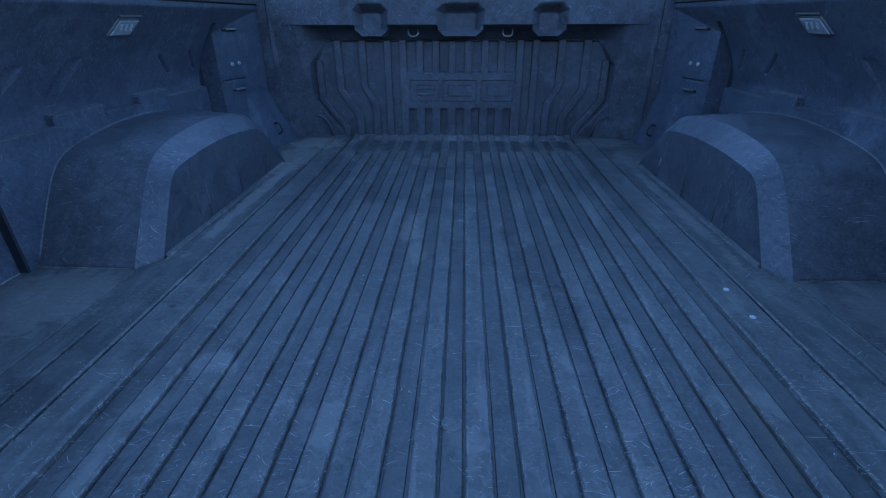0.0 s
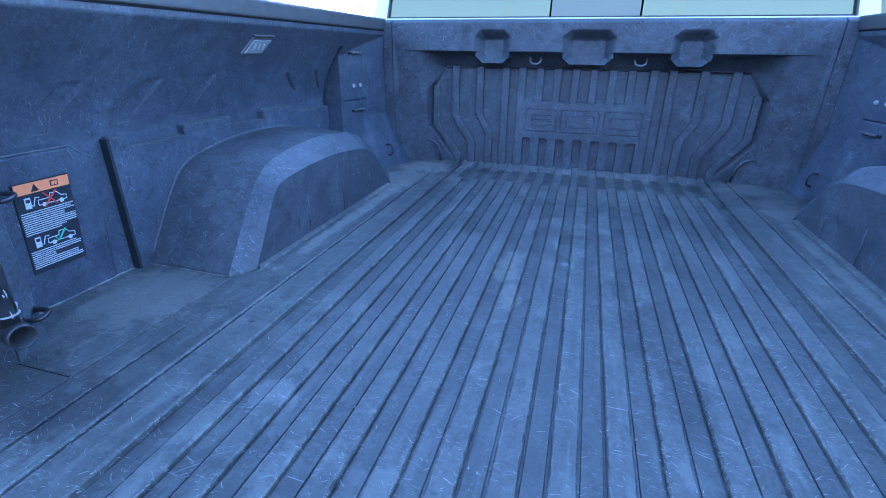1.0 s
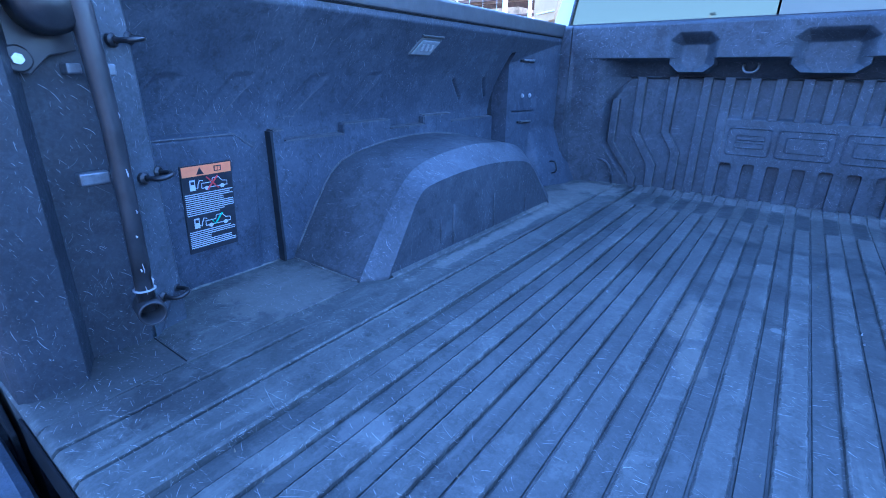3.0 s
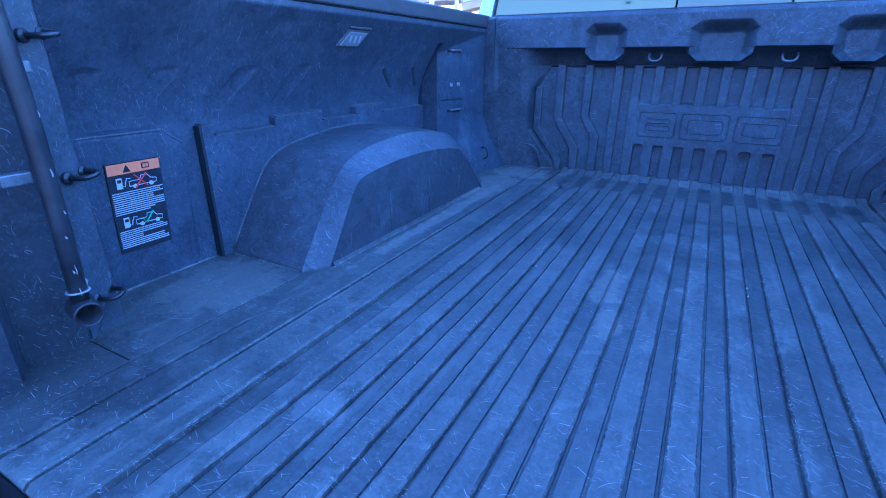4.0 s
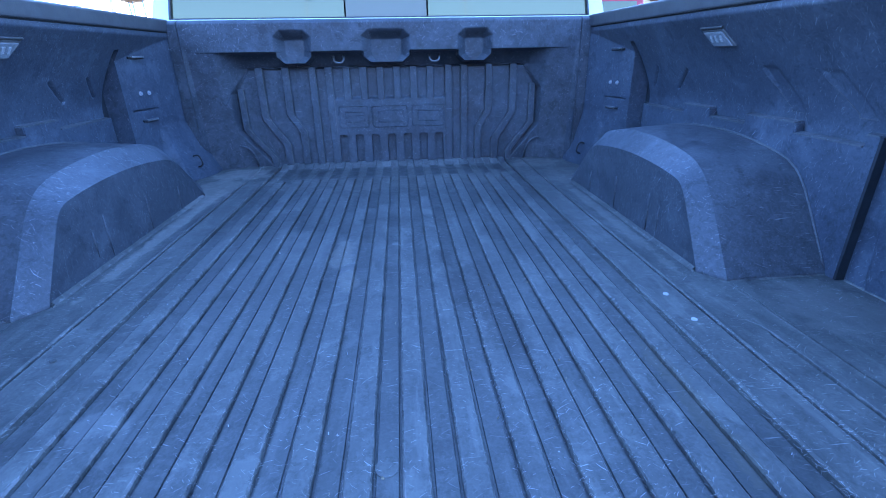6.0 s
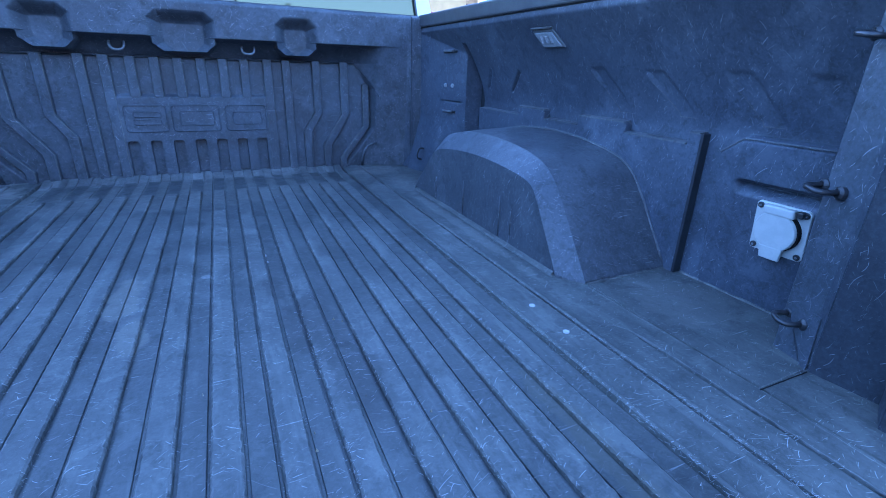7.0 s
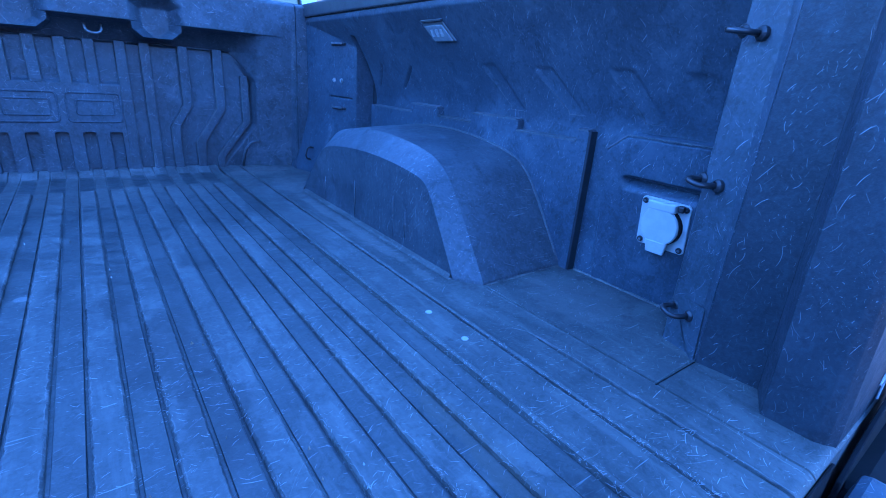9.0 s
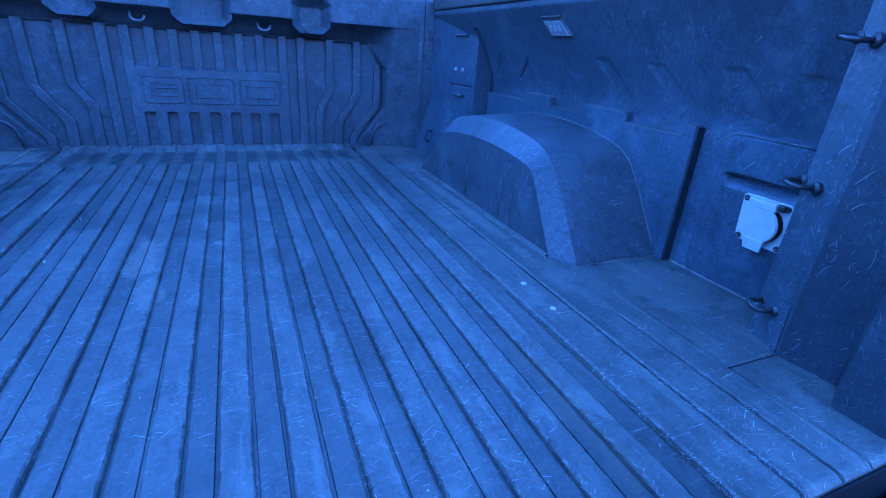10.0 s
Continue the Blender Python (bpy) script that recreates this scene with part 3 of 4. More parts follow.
def side_x(y, z, hollow):
    x = 0.868 - 0.111 * np.clip((z - 0.27) / 0.212, 0, 1) ** 1.5
    # lower band standing proud, with stepped ledges along its top
    ledge = steps(y, ((0.9515, 0.978, 0.270), (0.978, 1.135, 0.249), (1.135, 1.286, 0.270), (1.286, 1.42, 0.249), (1.42, 1.545, 0.271), (1.545, 1.80, 0.248)), 0.002)
    x = x - 0.0185 * ss(0.002, -0.002, z - ledge) * (y > 0.9515)
    # pad behind the rear fittings, with a hood over its hollow
    d = np.maximum.reduce([z - 0.274, y - 0.905, (y - 0.905) * 0.62 + (z - 0.245) * 0.78])
    x = x - (0.003 + 0.105 * z) * ss(0.005, -0.005, d)
    if hollow:
        x = x + (0.0012 + 0.021 * ss(0.182, 0.204, z)) * ss(0.004, -0.004, round_box(y, z, 0.796, 0.085, 0.066, 0.12, 0.006))
    # slanting strips
    for y0, z0, y1, z1 in STRIPS:
        t = np.clip((z - z1) / (z0 - z1), 0, 1)
        d = np.maximum.reduce([np.abs(y - (y1 + (y0 - y1) * t)) - 0.020, z - z0, z1 - z])
        x = x + (0.0010 + 0.0034 * t) * ss(0.004, -0.004, d)
    for y0, z0, y1, z1 in ((1.69, 0.366, 1.735, 0.313), (1.535, 0.362, 1.60, 0.309)):
        x = x + 0.009 * seg_mask(y, z, y0, z0, y1, z1, 0.0025, 0.003)
    # angled post in the front corner, its foot kicked inwards
    m = 1.0 * (y > 1.80)
    face = 0.810 - 0.050 * np.clip((y - 1.80) / 0.27, 0, 1) - (0.055 if hollow else 0.078) * np.clip((0.20 - z) / 0.20, 0, 1) * ss(1.915, 1.945, y) * (0.75 + 0.25 * ss(1.94, 2.06, y))
    x = x + (np.minimum(face, x) - x) * m
    # deep hollow behind the post
    top = 0.440 - 6.0 * np.maximum(1.785 - y, 0) ** 1.5
    x = np.where((y > 1.776) & (y < 1.80) & (z > 0.06) & (z < top), 0.876, x)
    # thin slot line across the post
    x = x + 0.006 * m * ss(0.004, 0.001, np.abs(z - 0.259)) * ss(1.82, 1.83, y) * ss(1.945, 1.935, y)
    return x


sy = np.unique(np.concatenate((np.linspace(0.70, 2.135, 360), np.array([0.9392, 0.9397, 0.9455, 0.9512, 0.9518, 1.133, 1.137, 1.284, 1.288, 1.418, 1.422, 1.7756, 1.7764, 1.7996, 1.8004]))))
sz = np.unique(np.concatenate((np.linspace(-0.02, 0.505, 140), np.array([0.246, 0.250, 0.268, 0.272, 0.4245, 0.4255]))))
walls = {}
for s, side in ((-1, "left"), (1, "right")):
    w = sheet("wall_" + side, sy, sz, lambda y, z: (s * side_x(y, z, s > 0), y, z), lambda y, z: (s * (y * 0 + 0.91), y, z), m_wall)
    sharpen(w, 42)
    # dark plates put where the step face and post hollow lie in shade
    a, b = sorted((s * 0.8500, s * 0.889))
    part("shade_strip", box(a, b, 0.9462, 0.9516, 0.0, 0.2690), m_slotshade, w)
    a, b = sorted((s * 0.868, s * 0.873))
    part("shade_strip", box(a, b, 1.777, 1.7992, 0.07, 0.40), m_slotshade, w)
    # lit ledge tops put into paler strips, with some wear
    for y0, y1, z in ((0.953, 0.977, 0.270), (0.980, 1.134, 0.249), (1.137, 1.285, 0.270), (1.288, 1.419, 0.249), (1.422, 1.544, 0.271), (1.547, 1.774, 0.248)):
        top = [(s * a, b) for a, b in ((0.8487, z - 0.002), (0.8489, z + 0.0005), (0.866, z + 0.003), (0.872, z + 0.003), (0.872, z - 0.002))]
        part("worn_lit_edge", prism(top, "y", y0, y1), m_litedge, w)
    # highlight along the pad's top edge, as a paler bead
    part("worn_lit_edge", tube([(s * 0.8385, 0.725, 0.2735), (s * 0.8385, 0.866, 0.2735), (s * 0.8415, 0.903, 0.246)], 0.0015, 6), m_litedge, w)
    # lit lower rims of the pressed strips, painted as paler beads
    for y0, z0, y1, z1 in STRIPS[:3]:
        rim = [(y1 - 0.018, z1 - 0.001), (y1 + 0.019, z1 - 0.001), (y1 + 0.021, z1 + 0.006), ((y0 + y1) / 2 + 0.021, (z0 + z1) / 2), (y0 + 0.020, z0 - 0.012)]
        part("worn_lit_edge", tube([(s * (float(side_x(np.array(a), np.array(b), False)) - 0.0003), a, b) for a, b in rim], [0.0004, 0.0010, 0.0008, 0.0006, 0.0002], 6), m_litedge, w)
    for y, z in ((1.135, 0.2595), (1.42, 0.2605)):
        a, b = sorted((s * 0.8505, s * 0.866))
        part("notch", box(a, b, y - 0.0022, y + 0.001, z - 0.0085, z + 0.0085), m_wall, w)
    walls[s] = tagged(w, "scuffed dark composite side wall of a pickup bed", "truck bed wall", kind="structure")

# corner posts at the tailgate end
for s in (-1, 1):
    foot = [(0.747, 0.6395), (0.756, 0.652), (0.768, 0.699), (0.781, 0.705), (0.872, 0.714), (0.91, 0.714), (0.91, 0.6395)]
    part("corner_panel", prism([(s * a, b) for a, b in foot], "z", -0.02, 0.50, 0.0016), m_post, walls[s])
    bm = bmesh.new()
    lo = [bm.verts.new((s * a, b, -0.01)) for a, b in ((0.744, 0.642), (0.834, 0.728), (0.866, 0.757), (0.90, 0.757), (0.90, 0.642))]
    hi = [bm.verts.new((s * a, b, 0.075)) for a, b in ((0.752, 0.648), (0.770, 0.700), (0.860, 0.722), (0.90, 0.722), (0.90, 0.642))]
    for k in range(5):
        bm.faces.new((lo[k], lo[(k + 1) % 5], hi[(k + 1) % 5], hi[k]))
    bm.faces.new(hi)
    part("panel_foot", bm, m_post, walls[s])
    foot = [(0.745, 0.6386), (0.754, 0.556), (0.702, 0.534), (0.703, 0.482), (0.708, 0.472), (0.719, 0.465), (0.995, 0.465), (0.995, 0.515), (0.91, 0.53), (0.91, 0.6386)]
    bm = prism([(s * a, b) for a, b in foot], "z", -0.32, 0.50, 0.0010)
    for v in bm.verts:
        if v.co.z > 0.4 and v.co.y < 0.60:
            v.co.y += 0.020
    part("end_panel", bm, m_endshade, walls[s])
    # flat black plate in place of the shaded recess beside the hinge
    part("hinge_shade_plate", prism([(s * a, b) for a, b in ((0.735, -0.32), (0.735, -0.050), (0.76, -0.030), (0.80, -0.005), (0.90, 0.035), (1.0, 0.06), (1.0, -0.32))], "y", 0.458, 0.4635, 0.001, 1), m_dark, walls[s])

# ---------------------------------------------------------------- wheel housings
def low(*v, k=55.0):
    """A soft minimum."""
    return -math.log(sum(math.exp(-k * x) for x in v)) / k


def housing(s, first, last):
    bm = bmesh.new()
    n = 72
    def arc(u, y0, y1, rise, fall, h, yc, c, soft):
        y = y0 + (y1 - y0) * (0.5 - 0.5 * math.cos(math.pi * u))
        return y, max(0.0, low(rise * (y - y0) + 0.004, fall * (y1 - y) + 0.004, h - c * (y - yc) ** 2, k=soft)) - 0.008 * (abs(2 * u - 1) > 0.98)
    rows = []
    for i in range(n + 1):
        u = i / n
        wy, wz = arc(u, 0.970, 1.90, 1.50, 1.0, 0.224, 1.38, 0.45, 45)
        oy, oz = arc(u, 0.968, 1.82, 1.15, 1.0, 0.216, 1.37, 0.45, 55)
        iy, iz = arc(u, 1.013, 1.745, 1.55, 1.0, 0.175, 1.33, 0.35, 75)
        ox = 0.646 + 0.016 * min(1.0, oz / 0.15)
        ix = 0.612
        P = [(0.90, wy, wz), (0.866, wy, wz)]
        for f in (0.25, 0.5, 0.75):
            P.append((0.866 + (ox - 0.866) * f, wy + (oy - wy) * f, wz + (oz - wz) * f + 0.003 * math.sin(math.pi * f)))
        for f in (0.97, 1.0):
            P.append((0.866 + (ox - 0.866) * f, wy + (oy - wy) * f, wz + (oz - wz) * f))
        for f in (0.06, 0.5, 0.94):
            P.append((ox + (ix - ox) * f, oy + (iy - oy) * f, oz + (iz - oz) * f))
        P += [(ix, iy, iz), (ix, iy, iz * 0.94), (ix + 0.002, iy, iz * 0.5), (ix + 0.003, iy, iz * 0.05), (ix + 0.002, iy, -0.003)]
        rows.append([bm.verts.new((s * x, y, z)) for x, y, z in P[first:last]])
    for a, b in zip(rows, rows[1:]):
        for k in range(len(a) - 1):
            bm.faces.new((a[k], a[k + 1], b[k + 1], b[k]))
    bmesh.ops.remove_doubles(bm, verts=bm.verts[:], dist=0.0002)
    return bm


for s in (-1, 1):
    t = thing("wheel_housing", "dark composite wheel housing rising from the bed floor", "wheel housing", "wheel housings", at=(s * 0.75, 1.4, 0))
    for name, a, b in (("top_skin", 0, 7), ("chamfer_band", 6, 11), ("inner_skin", 10, 15)):
        bm = housing(s, a, b)
        bm.transform(Matrix.Translation((-s * 0.75, -1.4, 0)))
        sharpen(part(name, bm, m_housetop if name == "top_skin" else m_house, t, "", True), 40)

    n = 60
    pts = []
    for i in range(n + 1):
        y = 0.974 + (1.80 - 0.974) * i / n
        z = max(0.0, low(1.50 * (y - 0.970) + 0.004, 1.0 * (1.90 - y) + 0.004, 0.224 - 0.45 * (y - 1.38) ** 2, k=45))
        x = abs(side_x(np.array(y), np.array(z + 0.001), False))
        pts.append((s * (float(x) - 0.001 - 0.75), y - 1.4, z + 0.001))
    # pale tube paints the edge highlight where housing meets wall
    part("rim", tube(pts, 0.0026, 6), m_litedge, t, "", True)
    for y, z0, z1 in ((1.184, 0.025, 0.082), (1.232, 0.010, 0.105), (1.411, 0.006, 0.098), (1.584, 0.008, 0.074)):
        part("ridge", tube([(s * (0.6145 - 0.75), y - 1.4, z0), (s * (0.6135 - 0.75), y - 1.4, (z0 + z1) / 2), (s * (0.6135 - 0.75), y - 1.4, z1)], [0.0008, 0.0030, 0.0010], 8), m_house, t, "", True)
    bm = prism([(s * (x - 0.75), z) for x, z in ((0.604, -0.004), (0.6055, 0.001), (0.609, 0.0028), (0.6135, 0.007), (0.620, 0.007), (0.620, -0.004))], "y", 1.022 - 1.4, 1.735 - 1.4)
    part("foot_flange", bm, m_floor, t)

# ---------------------------------------------------------------- bed rails
for s in (-1, 1):
    t = thing("bed_rail", "smooth dark plastic cap along the top of the bed side", "bed rail", "bed rails")
    prof = [(0.753, 0.4985), (0.752, 0.503), (0.752, 0.533), (0.756, 0.538), (0.80, 0.541), (0.90, 0.538), (0.925, 0.525), (0.925, 0.499)]
    part("cap", prism([(s * a, b) for a, b in prof], "y", REAR + 0.003, 2.09, 0.0015, 1), m_rail, t, smooth=False)
    part("lip", prism([(s * a, b) for a, b in ((0.7555, 0.4945), (0.7555, 0.4990), (0.80, 0.4990), (0.80, 0.4945))], "y", 0.66, 2.085, 0.0006, 1), m_dark, t)

for s in (-1, 1):
    ob = part("bedside_panel", prism([(s * a, b) for a, b in ((0.915, -0.45), (0.915, 0.497), (0.94, 0.497), (0.985, 0.40), (0.99, 0.05), (0.96, -0.45))], "y", 0.52, 2.19, 0.006), m_white)
    tagged(ob, "white painted outer side panel of the pickup bed", "body panel", "outer body panels")
ob = part("underbody", box(-0.91, 0.91, 0.50, 2.19, -0.45, -0.052, 0.01), m_dark)
tagged(ob, "dark underside frame below the pickup bed", "truck frame", kind="structure")

# ---------------------------------------------------------------- cab with its rear window
cab = thing("truck_cab", "white pickup cab with a dark sliding rear window", "truck cab", at=(0, 2.3, -0.45))
CABINV = Matrix.Translation((0, -2.3, 0.45))


def cab_part(name, bm, material, label="", parent=cab, smooth=False):
    if parent is cab:
        bm.transform(CABINV)
    return part(name, bm, material, parent, label, smooth)


lower = [(2.345, -0.45), (2.345, 0.534), (3.95, 0.534), (5.0, 0.48), (5.1, 0.3), (5.1, -0.45)]
cab_part("body", prism(lower, "x", -0.98, 0.98, 0.02), m_white)
cab_part("rear_sill", box(-0.97, 0.97, 2.2365, 2.344, 0.475, 0.533, 0.004), m_white)
cab_part("roof", prism([(2.32, 1.02), (2.42, 1.07), (3.25, 1.07), (3.35, 1.03), (3.3, 1.0), (2.36, 0.98)], "x", -0.87, 0.87, 0.015), m_white)
for s in (-1, 1):
    bm = bmesh.new()
    lo = [(s * 0.808, 2.236, 0.530), (s * 0.880, 2.246, 0.530), (s * 0.90, 2.34, 0.530), (s * 0.808, 2.36, 0.530)]
    hi = [(s * 0.755, 2.33, 1.03), (s * 0.780, 2.345, 1.03), (s * 0.79, 2.44, 1.03), (s * 0.755, 2.46, 1.03)]
    vl, vh = [bm.verts.new(p) for p in lo], [bm.verts.new(p) for p in hi]
    for k in range(4):
        bm.faces.new((vl[k], vl[(k + 1) % 4], vh[(k + 1) % 4], vh[k]))
    bm.faces.new(vl)
    bm.faces.new(vh[::-1])
    cab_part("pillar", bm, m_white)
    cab_part("gasket", tube([(s * 0.806, 2.237, 0.545), (s * 0.752, 2.326, 1.03)], 0.005, 8), m_black)
    cab_part("side_glass", prism([(2.36, 0.538), (3.90, 0.538), (3.27, 0.99), (2.44, 0.99)], "x", s * 0.845, s * 0.86), m_glass)
cab_part("windscreen", prism([(3.88, 0.53), (3.94, 0.53), (3.33, 1.05), (3.27, 1.03)], "x", -0.80, 0.80), m_glass)
cab_part("rear_seat", box(-0.7, 0.7, 2.45, 2.6, 0.2, 0.72, 0.04), m_dark)


def pane(x0, x1, x2, x3, d):
    bm = bmesh.new()
    lo, hi = [], []
    for e in (0.0, 0.006):
        lo += [bm.verts.new((x0, 2.246 + d + e, 0.5505)), bm.verts.new((x1, 2.246 + d + e, 0.5505))]
        hi += [bm.verts.new((x2, 2.330 + d + e, 1.03)), bm.verts.new((x3, 2.330 + d + e, 1.03))]
    for f in ((lo[0], lo[1], hi[1], hi[0]), (lo[2], lo[3], hi[3], hi[2]), (lo[0], lo[1], lo[3], lo[2]), (hi[0], hi[1], hi[3], hi[2]), (lo[0], hi[0], hi[2], lo[2]), (lo[1], hi[1], hi[3], lo[3])):
        bm.faces.new(f)
    return bm


win = cab_part("rear_window", box(-0.806, 0.806, 2.236, 2.262, 0.536, 0.5520, 0.002), m_black, "dark rubber sill under the rear window")
for a in ((-0.804, -0.160, -0.75, -0.160, 0.0, m_glass), (-0.154, 0.158, -0.154, 0.158, 0.004, m_glass2), (0.164, 0.804, 0.164, 0.75, 0.0, m_glass)):
    bm = pane(*a[:5])
    bm.transform(CABINV)
    part("pane", bm, a[5], win)
bm = box(-0.87, 0.87, 2.222, 2.2355, 0.5345, 0.5465, 0.001)
cab_part("sill_strip", bm, m_white)

# wheels that carry the truck
for s in (-1, 1):
    for y in (1.38, 4.45):
        wheel = cab_part("wheel", disc((s * 0.92, y, -0.46), (-s, 0, 0), 0.39, 0.24, 32, None, 0.04), m_dark, "black tyre on a steel rim")
        bm = disc((s * 0.915, y, -0.46), (s, 0, 0), 0.24, 0.03, 28, None, 0.008)
        bm.transform(CABINV)
        part("rim", bm, m_steel, wheel)

# ---------------------------------------------------------------- tailgate, let down
tailgate = thing("tailgate", "lowered dark tailgate behind the bed floor", "tailgate", at=(0, 0.2, -0.1))
TGI = Matrix.Translation((0, -0.2, 0.1))
bm = box(-0.79, 0.79, -0.12, 0.452, -0.12, -0.050, 0.012)
bm.transform(TGI)
part("inner_panel", bm, m_wall, tailgate)
for s in (-1, 1):
    bm = box(s * 0.70 - 0.03, s * 0.70 + 0.03, 0.33, 0.42, -0.09, -0.012, 0.012)
    bm.transform(TGI)
    part("hinge_block", bm, m_black, tailgate)
bumper = thing("rear_bumper", "dark rear bumper below the lowered tailgate", "bumper", at=(0, 0.3, -0.2))
part("beam", box(-0.99, 0.99, 0.02, 0.165, -0.12, 0.06, 0.02), m_dark, bumper)
# black blocks added to darken the rear corners beside the tailgate
for s in (-1, 1):
    a, b = sorted((s * 0.745, s * 1.0))
    part("corner_dark_block", box(a, b, -0.10, 0.164, -0.12, 0.145, 0.02), m_dark, bumper)

# ---------------------------------------------------------------- tie-down loops
def loop_bar(a, b, out, r=0.0043):
    """A bent round bar from foot a to foot b that stands off along out."""
    a, b, o = Vector(a), Vector(b), Vector(out)
    pts = []
    L = o.length
    n = o.normalized()
    t = (b - a).normalized()
    w = (b - a).length
    rad = min(w / 2 * 0.8, L * 0.6)
    pts.append(a)
    for k in range(7):
        g = k / 6 * math.pi / 2
        pts.append(a + n * (L - rad + rad * math.sin(g)) + t * (rad - rad * math.cos(g)))
    for k in range(7):
        g = k / 6 * math.pi / 2
        pts.append(b - t * (rad - rad * math.sin(g)) + n * (L - rad + rad * math.cos(g)))
    pts.append(b)
    return tube(pts, r, 10)


def tie_loop(a, b, out, label, group, collar=True, r=0.0043, material=None):
    c = (Vector(a) + Vector(b)) / 2
    t = thing("tie_down_loop", label, "tie-down", group, at=c)
    inv = Matrix.Translation(-c)
    bm = loop_bar(a, b, out, r)
    bm.transform(inv)
    part("bar", bm, material or m_black, t, smooth=True)
    if collar:
        for p in (a, b):
            bm = disc(Vector(p) - Vector(out).normalized() * 0.003, out, 0.0085, 0.008, 16, None, 0.003)
            bm.transform(inv)
            part("collar", bm, m_black, t)
    return t


for s in (-1, 1):
    for z, y in ((0.415, 0.688), (0.237, 0.690), (0.055, 0.680)):
        n = Vector((-s * 0.90, 0.42, 0)).normalized()
        along = Vector((s * 0.42, 0.90, 0)).normalized()
        c = Vector((s * 0.765, y, z))
        tie_loop(c - along * 0.0135 + Vector((0, 0, -0.002)), c + along * 0.0135 + Vector((0, 0, 0.002)), n * 0.029, "black steel tie-down loop on the corner panel", "corner tie-downs", True, 0.0037)
for x in (-0.183, 0.175):
    tie_loop((x - 0.0185, 2.122, 0.413), (x + 0.0185, 2.122, 0.413), (0, -0.010, -0.024), "grey steel tie-down loop under the front beam", "front tie-downs", False, 0.0036, m_steel)
for s in (-1, 1):
    x = 0.7350 if s > 0 else -0.7192
    tie_loop((x, 2.00, 0.042), (x + s * 0.0115, 2.00, 0.082), (-s * 0.020, 0, 0.006), "small black tie-down loop low on the front post", "low tie-downs", False, 0.003)

# fittings on the front posts
for s in (-1, 1):
    turn = s * math.atan2(0.05, 0.27)
    for z in (0.418, 0.226):
        t = thing("post_bracket", "small dark slotted bracket on the front post", "bracket", "post brackets", at=(s * 0.794, 1.891, z))
        t.rotation_euler = (0, 0, turn)
        part("tongue", box(-0.006, 0.006, -0.036, 0.036, -0.004, 0.004, 0.002), m_black, t)
        part("lip", box(-s * 0.010 - 0.003, -s * 0.010 + 0.003, -0.026, 0.026, -0.001, 0.005, 0.001), m_zinc, t)
    for y in (1.873, 1.912):
        t = thing("bolt", "bright zinc bolt in the front post", "bolt", "post bolts", at=(s * (0.8085 - 0.185 * (y - 1.80)), y, 0.311))
        t.rotation_euler = (0, 0, turn)
        part("washer", disc((0, 0, 0), (-s, 0, 0), 0.0070, 0.002, 18), m_bright, t)
        part("head", disc((-s * 0.002, 0, 0), (-s, 0, 0), 0.0045, 0.004, 6), m_bright, t)

# ---------------------------------------------------------------- bed lamps
for s in (-1, 1):
    t = thing("bed_lamp", "clear bed lamp in a slanted dark frame, unlit", "lamp", "bed lamps", at=(s * 0.789, 1.352, 0.440))
    t.rotation_euler = (0, s * radians(-33), 0)
    fr = [(-0.052, -0.025), (0.026, -0.025), (0.050, 0.020), (-0.028, 0.020)]
    part("frame", prism(fr, "x", s * 0.016, -s * 0.004, 0.002), m_lampframe, t)
    part("lens", prism([(a * 0.86, b * 0.80 - 0.002) for a, b in fr], "x", -s * 0.002, -s * 0.0065, 0.0015), m_lens, t)
    for q in (-0.017, 0.0, 0.017):
        part("led", box(-s * 0.007 - 0.001, -s * 0.007 + 0.001, q - 0.0045, q + 0.0045, -0.011, 0.006, 0.001), m_led, t)
    part("hood", prism([(-0.030, 0.0225), (-0.031, 0.0265), (0.052, 0.0265), (0.053, 0.0225)], "x", s * 0.010, -s * 0.006, 0.001), m_lampframe, t)

# ---------------------------------------------------------------- power outlet on the right wall
outlet = thing("power_outlet", "grey weatherproof power outlet with a closed round flap", "power outlet", at=(0.8545, 0.780, 0.143))
outlet.rotation_euler = (0, radians(-6.5), 0)
S = 0.041
part("plate", prism([(a * S, b * S) for a, b in ((-0.9, -1), (0.9, -1), (1, -0.9), (1, 0.9), (0.9, 1), (-0.9, 1), (-1, 0.9), (-1, -0.9))], "x", 0.004, -0.006, 0.0012), m_grey, outlet)
part("socket_ring", disc((-0.005, -0.0015, 0), (-1, 0, 0), 0.0320, 0.0085, 32), m_dark, outlet)
part("flap", disc((-0.011, 0.0015, 0.0), (-1, 0, 0), 0.0325, 0.006, 36, None, 0.002), m_grey, outlet)
part("hinge", box(-0.018, -0.006, -0.022, 0.024, 0.026, 0.040, 0.002), m_grey, outlet)
part("thumb_tab", prism([(-0.017, -0.026), (0.019, -0.026), (0.016, -0.047), (-0.014, -0.047)], "x", -0.012, -0.018, 0.0015), m_grey, outlet)
part("hinge_pin", box(-0.016, -0.006, -0.034, -0.024, 0.030, 0.040, 0.002), m_black, outlet)
for a in (-1, 1):
    for b in (-1, 1):
        sc = part("screw", disc((-0.006, a * 0.034, b * 0.034), (-1, 0, 0), 0.0050, 0.0028, 14, None, 0.001), m_black, outlet)
        part("recess", disc((-0.0088, a * 0.034, b * 0.034), (-1, 0, 0), 0.0022, 0.0006, 6), m_steel, sc)

